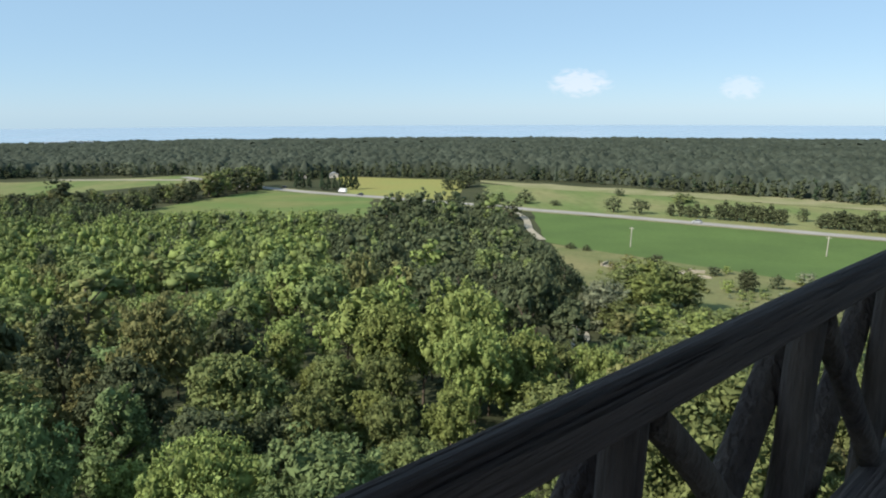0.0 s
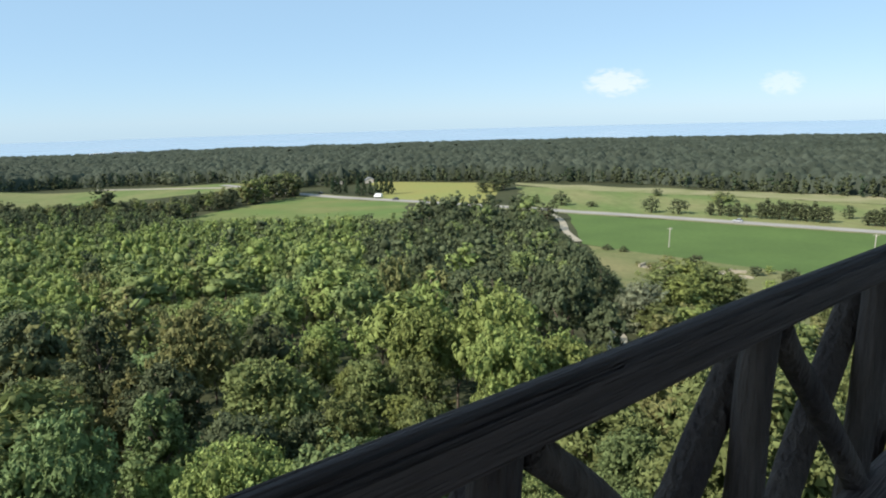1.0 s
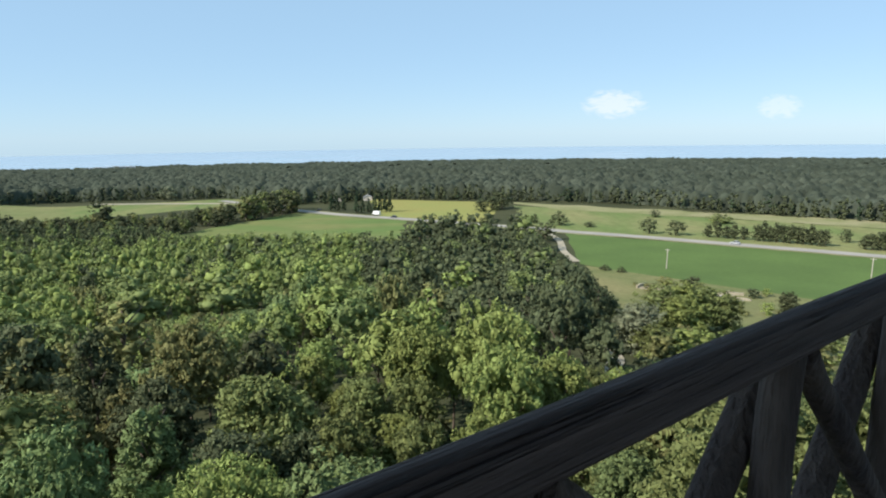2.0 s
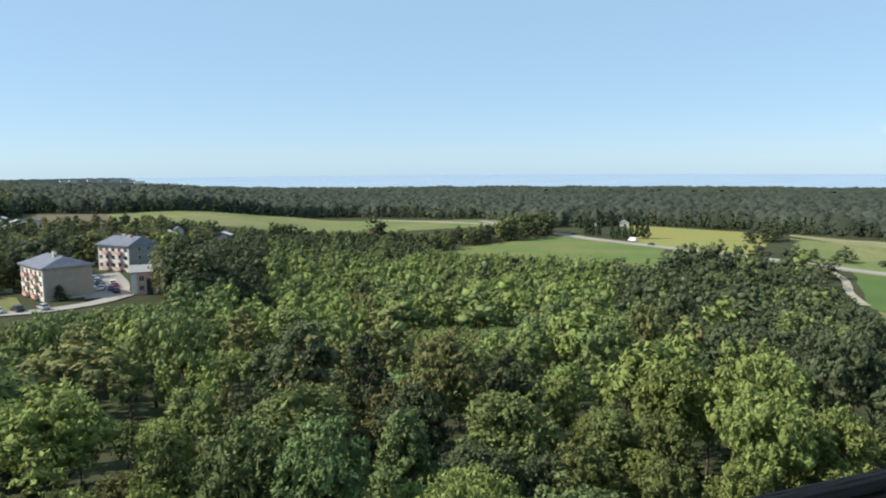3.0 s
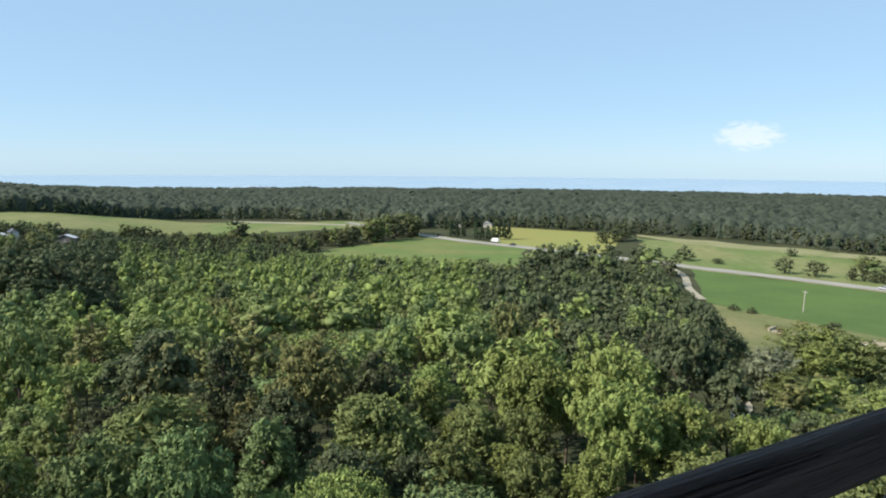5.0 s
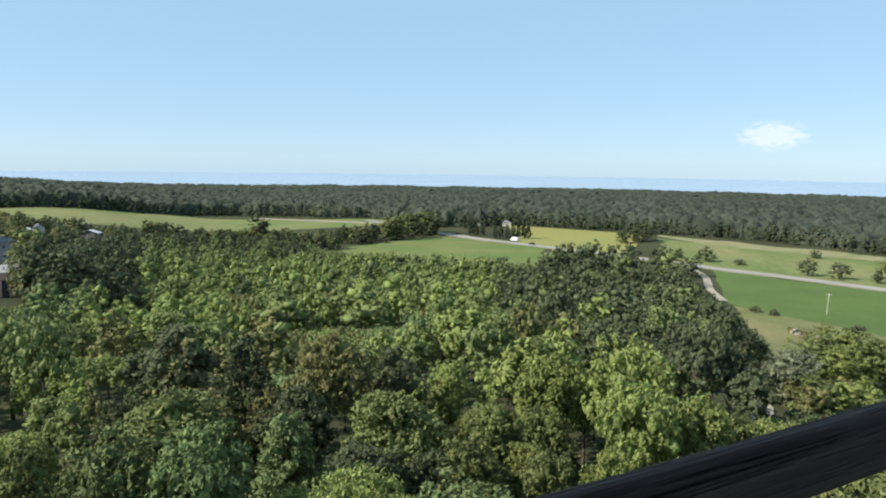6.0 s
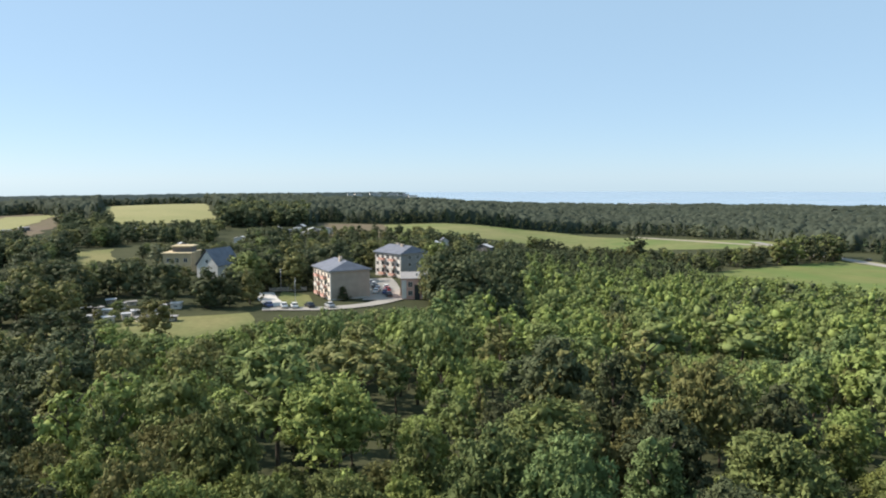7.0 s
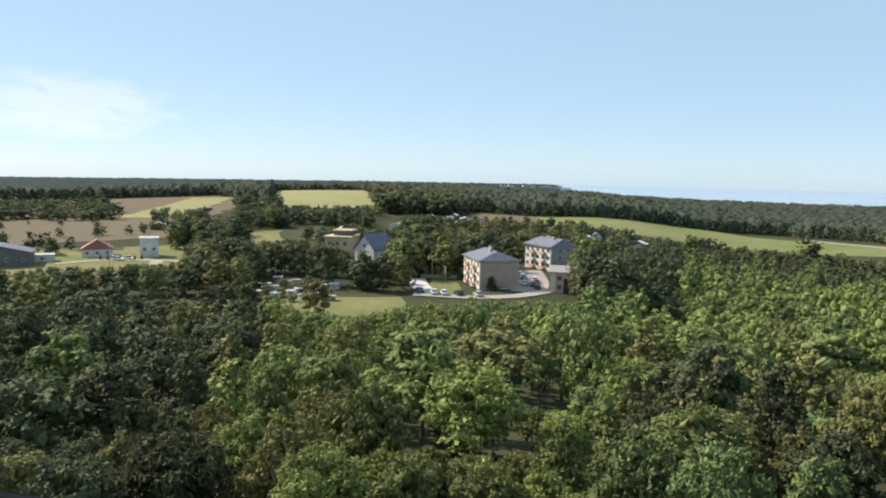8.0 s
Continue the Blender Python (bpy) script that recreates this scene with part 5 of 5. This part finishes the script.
# low growth under and between the trees of the slope
# mostly dark leaf tones: the shade of the gaps is put into the colour
for k in range(430):
    az, r = village_rng.uniform(-52, 98), village_rng.uniform(16, 92 if k < 200 else 60)
    h = village_rng.uniform(1.6, 3.4)
    if -15.7 < az < -13 and r > 80:
        continue
    tree(*polar(r, az), h, h * village_rng.uniform(0.9, 1.3), village_rng.choice(("dark", "olive", "dark", "dark") if az > -8 else ("mid", "bright", "olive")), "wide", "bush" if r > 60 else "far" if r > 40 else "mid", "below the tower", "undergrowth")
for _ in range(130):
    az, r = village_rng.uniform(34, 72), village_rng.uniform(22, 62)
    h = village_rng.uniform(2.2, 4.2)
    tree(*polar(r, az), h, h * village_rng.uniform(1.0, 1.4), village_rng.choice(("dark", "dark", "olive")), "wide", "far", "below the tower", "undergrowth")
for _ in range(34):
    az, r = village_rng.uniform(-36, -17.5), village_rng.uniform(102, 127)
    h = village_rng.uniform(2.5, 6)
    tree(*polar(r, az), h, h * village_rng.uniform(0.8, 1.2), village_rng.choice(("mid", "bright", "mid", "olive")), "round", "far", "below the tower", "undergrowth")

# the outermost trees of the far woods
a = -45.0
while a < 100:
    for back in (0, 6, 13):
        r = float(near_edge(a)) + back + village_rng.uniform(-4, 3)
        h = village_rng.uniform(7.5, 13) * (0.75 if back == 0 else 1)
        t = village_rng.choice(("dark", "conifer", "conifer", "dark") if 24 < a < 58 else ("dark", "dark", "conifer", "dark", "dark"))
        tree(*polar(r, a + village_rng.uniform(-0.2, 0.2)), h, h * village_rng.uniform(0.5, 0.75), t, village_rng.choice(("round", "tall", "cone", "round")), "dot", "in the far wood", "far wood edge")
    a += 330 / float(near_edge(a))
plant()


# ---- woods of the distance ----
def crowns_over(X, Y, cell, seed):
    """Height, from 0 to 1, of a closed canopy of rounded crowns, one in each cell of a shaken grid; and the crown's own random number."""
    best, own = np.full(X.shape, 0.55), np.zeros(X.shape)
    ci, cj = np.floor(X / cell).astype(np.int64), np.floor(Y / cell).astype(np.int64)

    def chance(i, j, k):
        q = np.sin(i * 127.1 + j * 311.7 + k * 74.7 + seed * 19.3) * 43758.5453
        return q - np.floor(q)

    for di in (-1, 0, 1):
        for dj in (-1, 0, 1):
            i, j = ci + di, cj + dj
            px, py = (i + 0.1 + 0.8 * chance(i, j, 1)) * cell, (j + 0.1 + 0.8 * chance(i, j, 2)) * cell
            top, rad = 0.76 + 0.3 * chance(i, j, 3), cell * (0.5 + 0.35 * chance(i, j, 4))
            z = top - 0.5 * ((X - px) ** 2 + (Y - py) ** 2) / rad ** 2
            own = np.where(z > best, chance(i, j, 5), own)
            best = np.maximum(best, z)
    return best, own


def far_woods(name, label, seed, lo, hi, step, grow, az0, az1, arc, tall, cell, mat=FAR_WOOD):
    """The canopy of a wood that stays far off: one sheet of rounded crowns, that comes down to the ground where the wood ends."""
    rng = np.random.default_rng(seed)
    rr = [lo]
    while rr[-1] < hi:
        rr.append(rr[-1] + step * (rr[-1] / lo) ** grow)
    rr = np.array(rr)
    n = int((az1 - az0) / arc)
    R, A = np.meshgrid(rr, np.linspace(az0, az1, n), indexing="ij")
    R = R + rng.uniform(-0.3, 0.3, R.shape) * np.gradient(rr)[:, None]
    A = A + rng.uniform(-0.3, 0.3, A.shape) * arc
    X, Y = -R * np.sin(np.radians(A)), R * np.cos(np.radians(A))
    wave = np.sin(X * 0.021 + 3 * np.sin(Y * 0.008)) * np.sin(Y * 0.017 + 2 * np.sin(X * 0.011)) + 0.5 * np.sin(X * 0.06 + Y * 0.047 + np.sin(Y * 0.03))
    H, own = crowns_over(X, Y, cell, seed)
    H = tall * H * (1.0 + 0.13 * wave) * rng.uniform(0.94, 1.06, R.shape)
    inside = (R > near_edge(A) + 10 + 5 * wave) & ((R < 1785) | (A > 43.5))
    Z = ground_z(X, Y) + np.where(inside, np.maximum(H, 2), -2.5)
    i, j = np.meshgrid(np.arange(len(rr) - 1), np.arange(n - 1), indexing="ij")
    f = np.stack([i * n + j, i * n + j + 1, (i + 1) * n + j + 1, (i + 1) * n + j], -1).reshape(-1, 4)
    keep = inside.ravel()[f].any(1)
    f = f[keep][:, ::-1]
    me = arr_mesh(name, np.stack([X.ravel(), Y.ravel(), Z.ravel()], 1), np.concatenate([f[:, [0, 1, 2]], f[:, [0, 2, 3]]]), mat, smooth=True)
    tint = me.attributes.new("crown", "FLOAT", "POINT")
    tint.data.foreach_set("value", own.ravel().astype(np.float32))
    return tagged(new(name, me), label, "woodland", kind="stuff")


far_woods("far_woods", "wide mixed woodland reaching to the coast", 1, 440, 1150, 2.2, 1.1, -46, 101, 0.17, 12.5, 7.5)
far_woods("far_woods", "distant woodland near the coast", 2, 1150, 1800, 5, 1.0, -46, 101, 0.2, 12.5, 10)
far_woods("far_woods", "distant woodland below the horizon, haze put into its colour", 3, 1800, 4800, 12, 1.2, 41, 101, 0.2, 11, 16, FAR_HAZED)
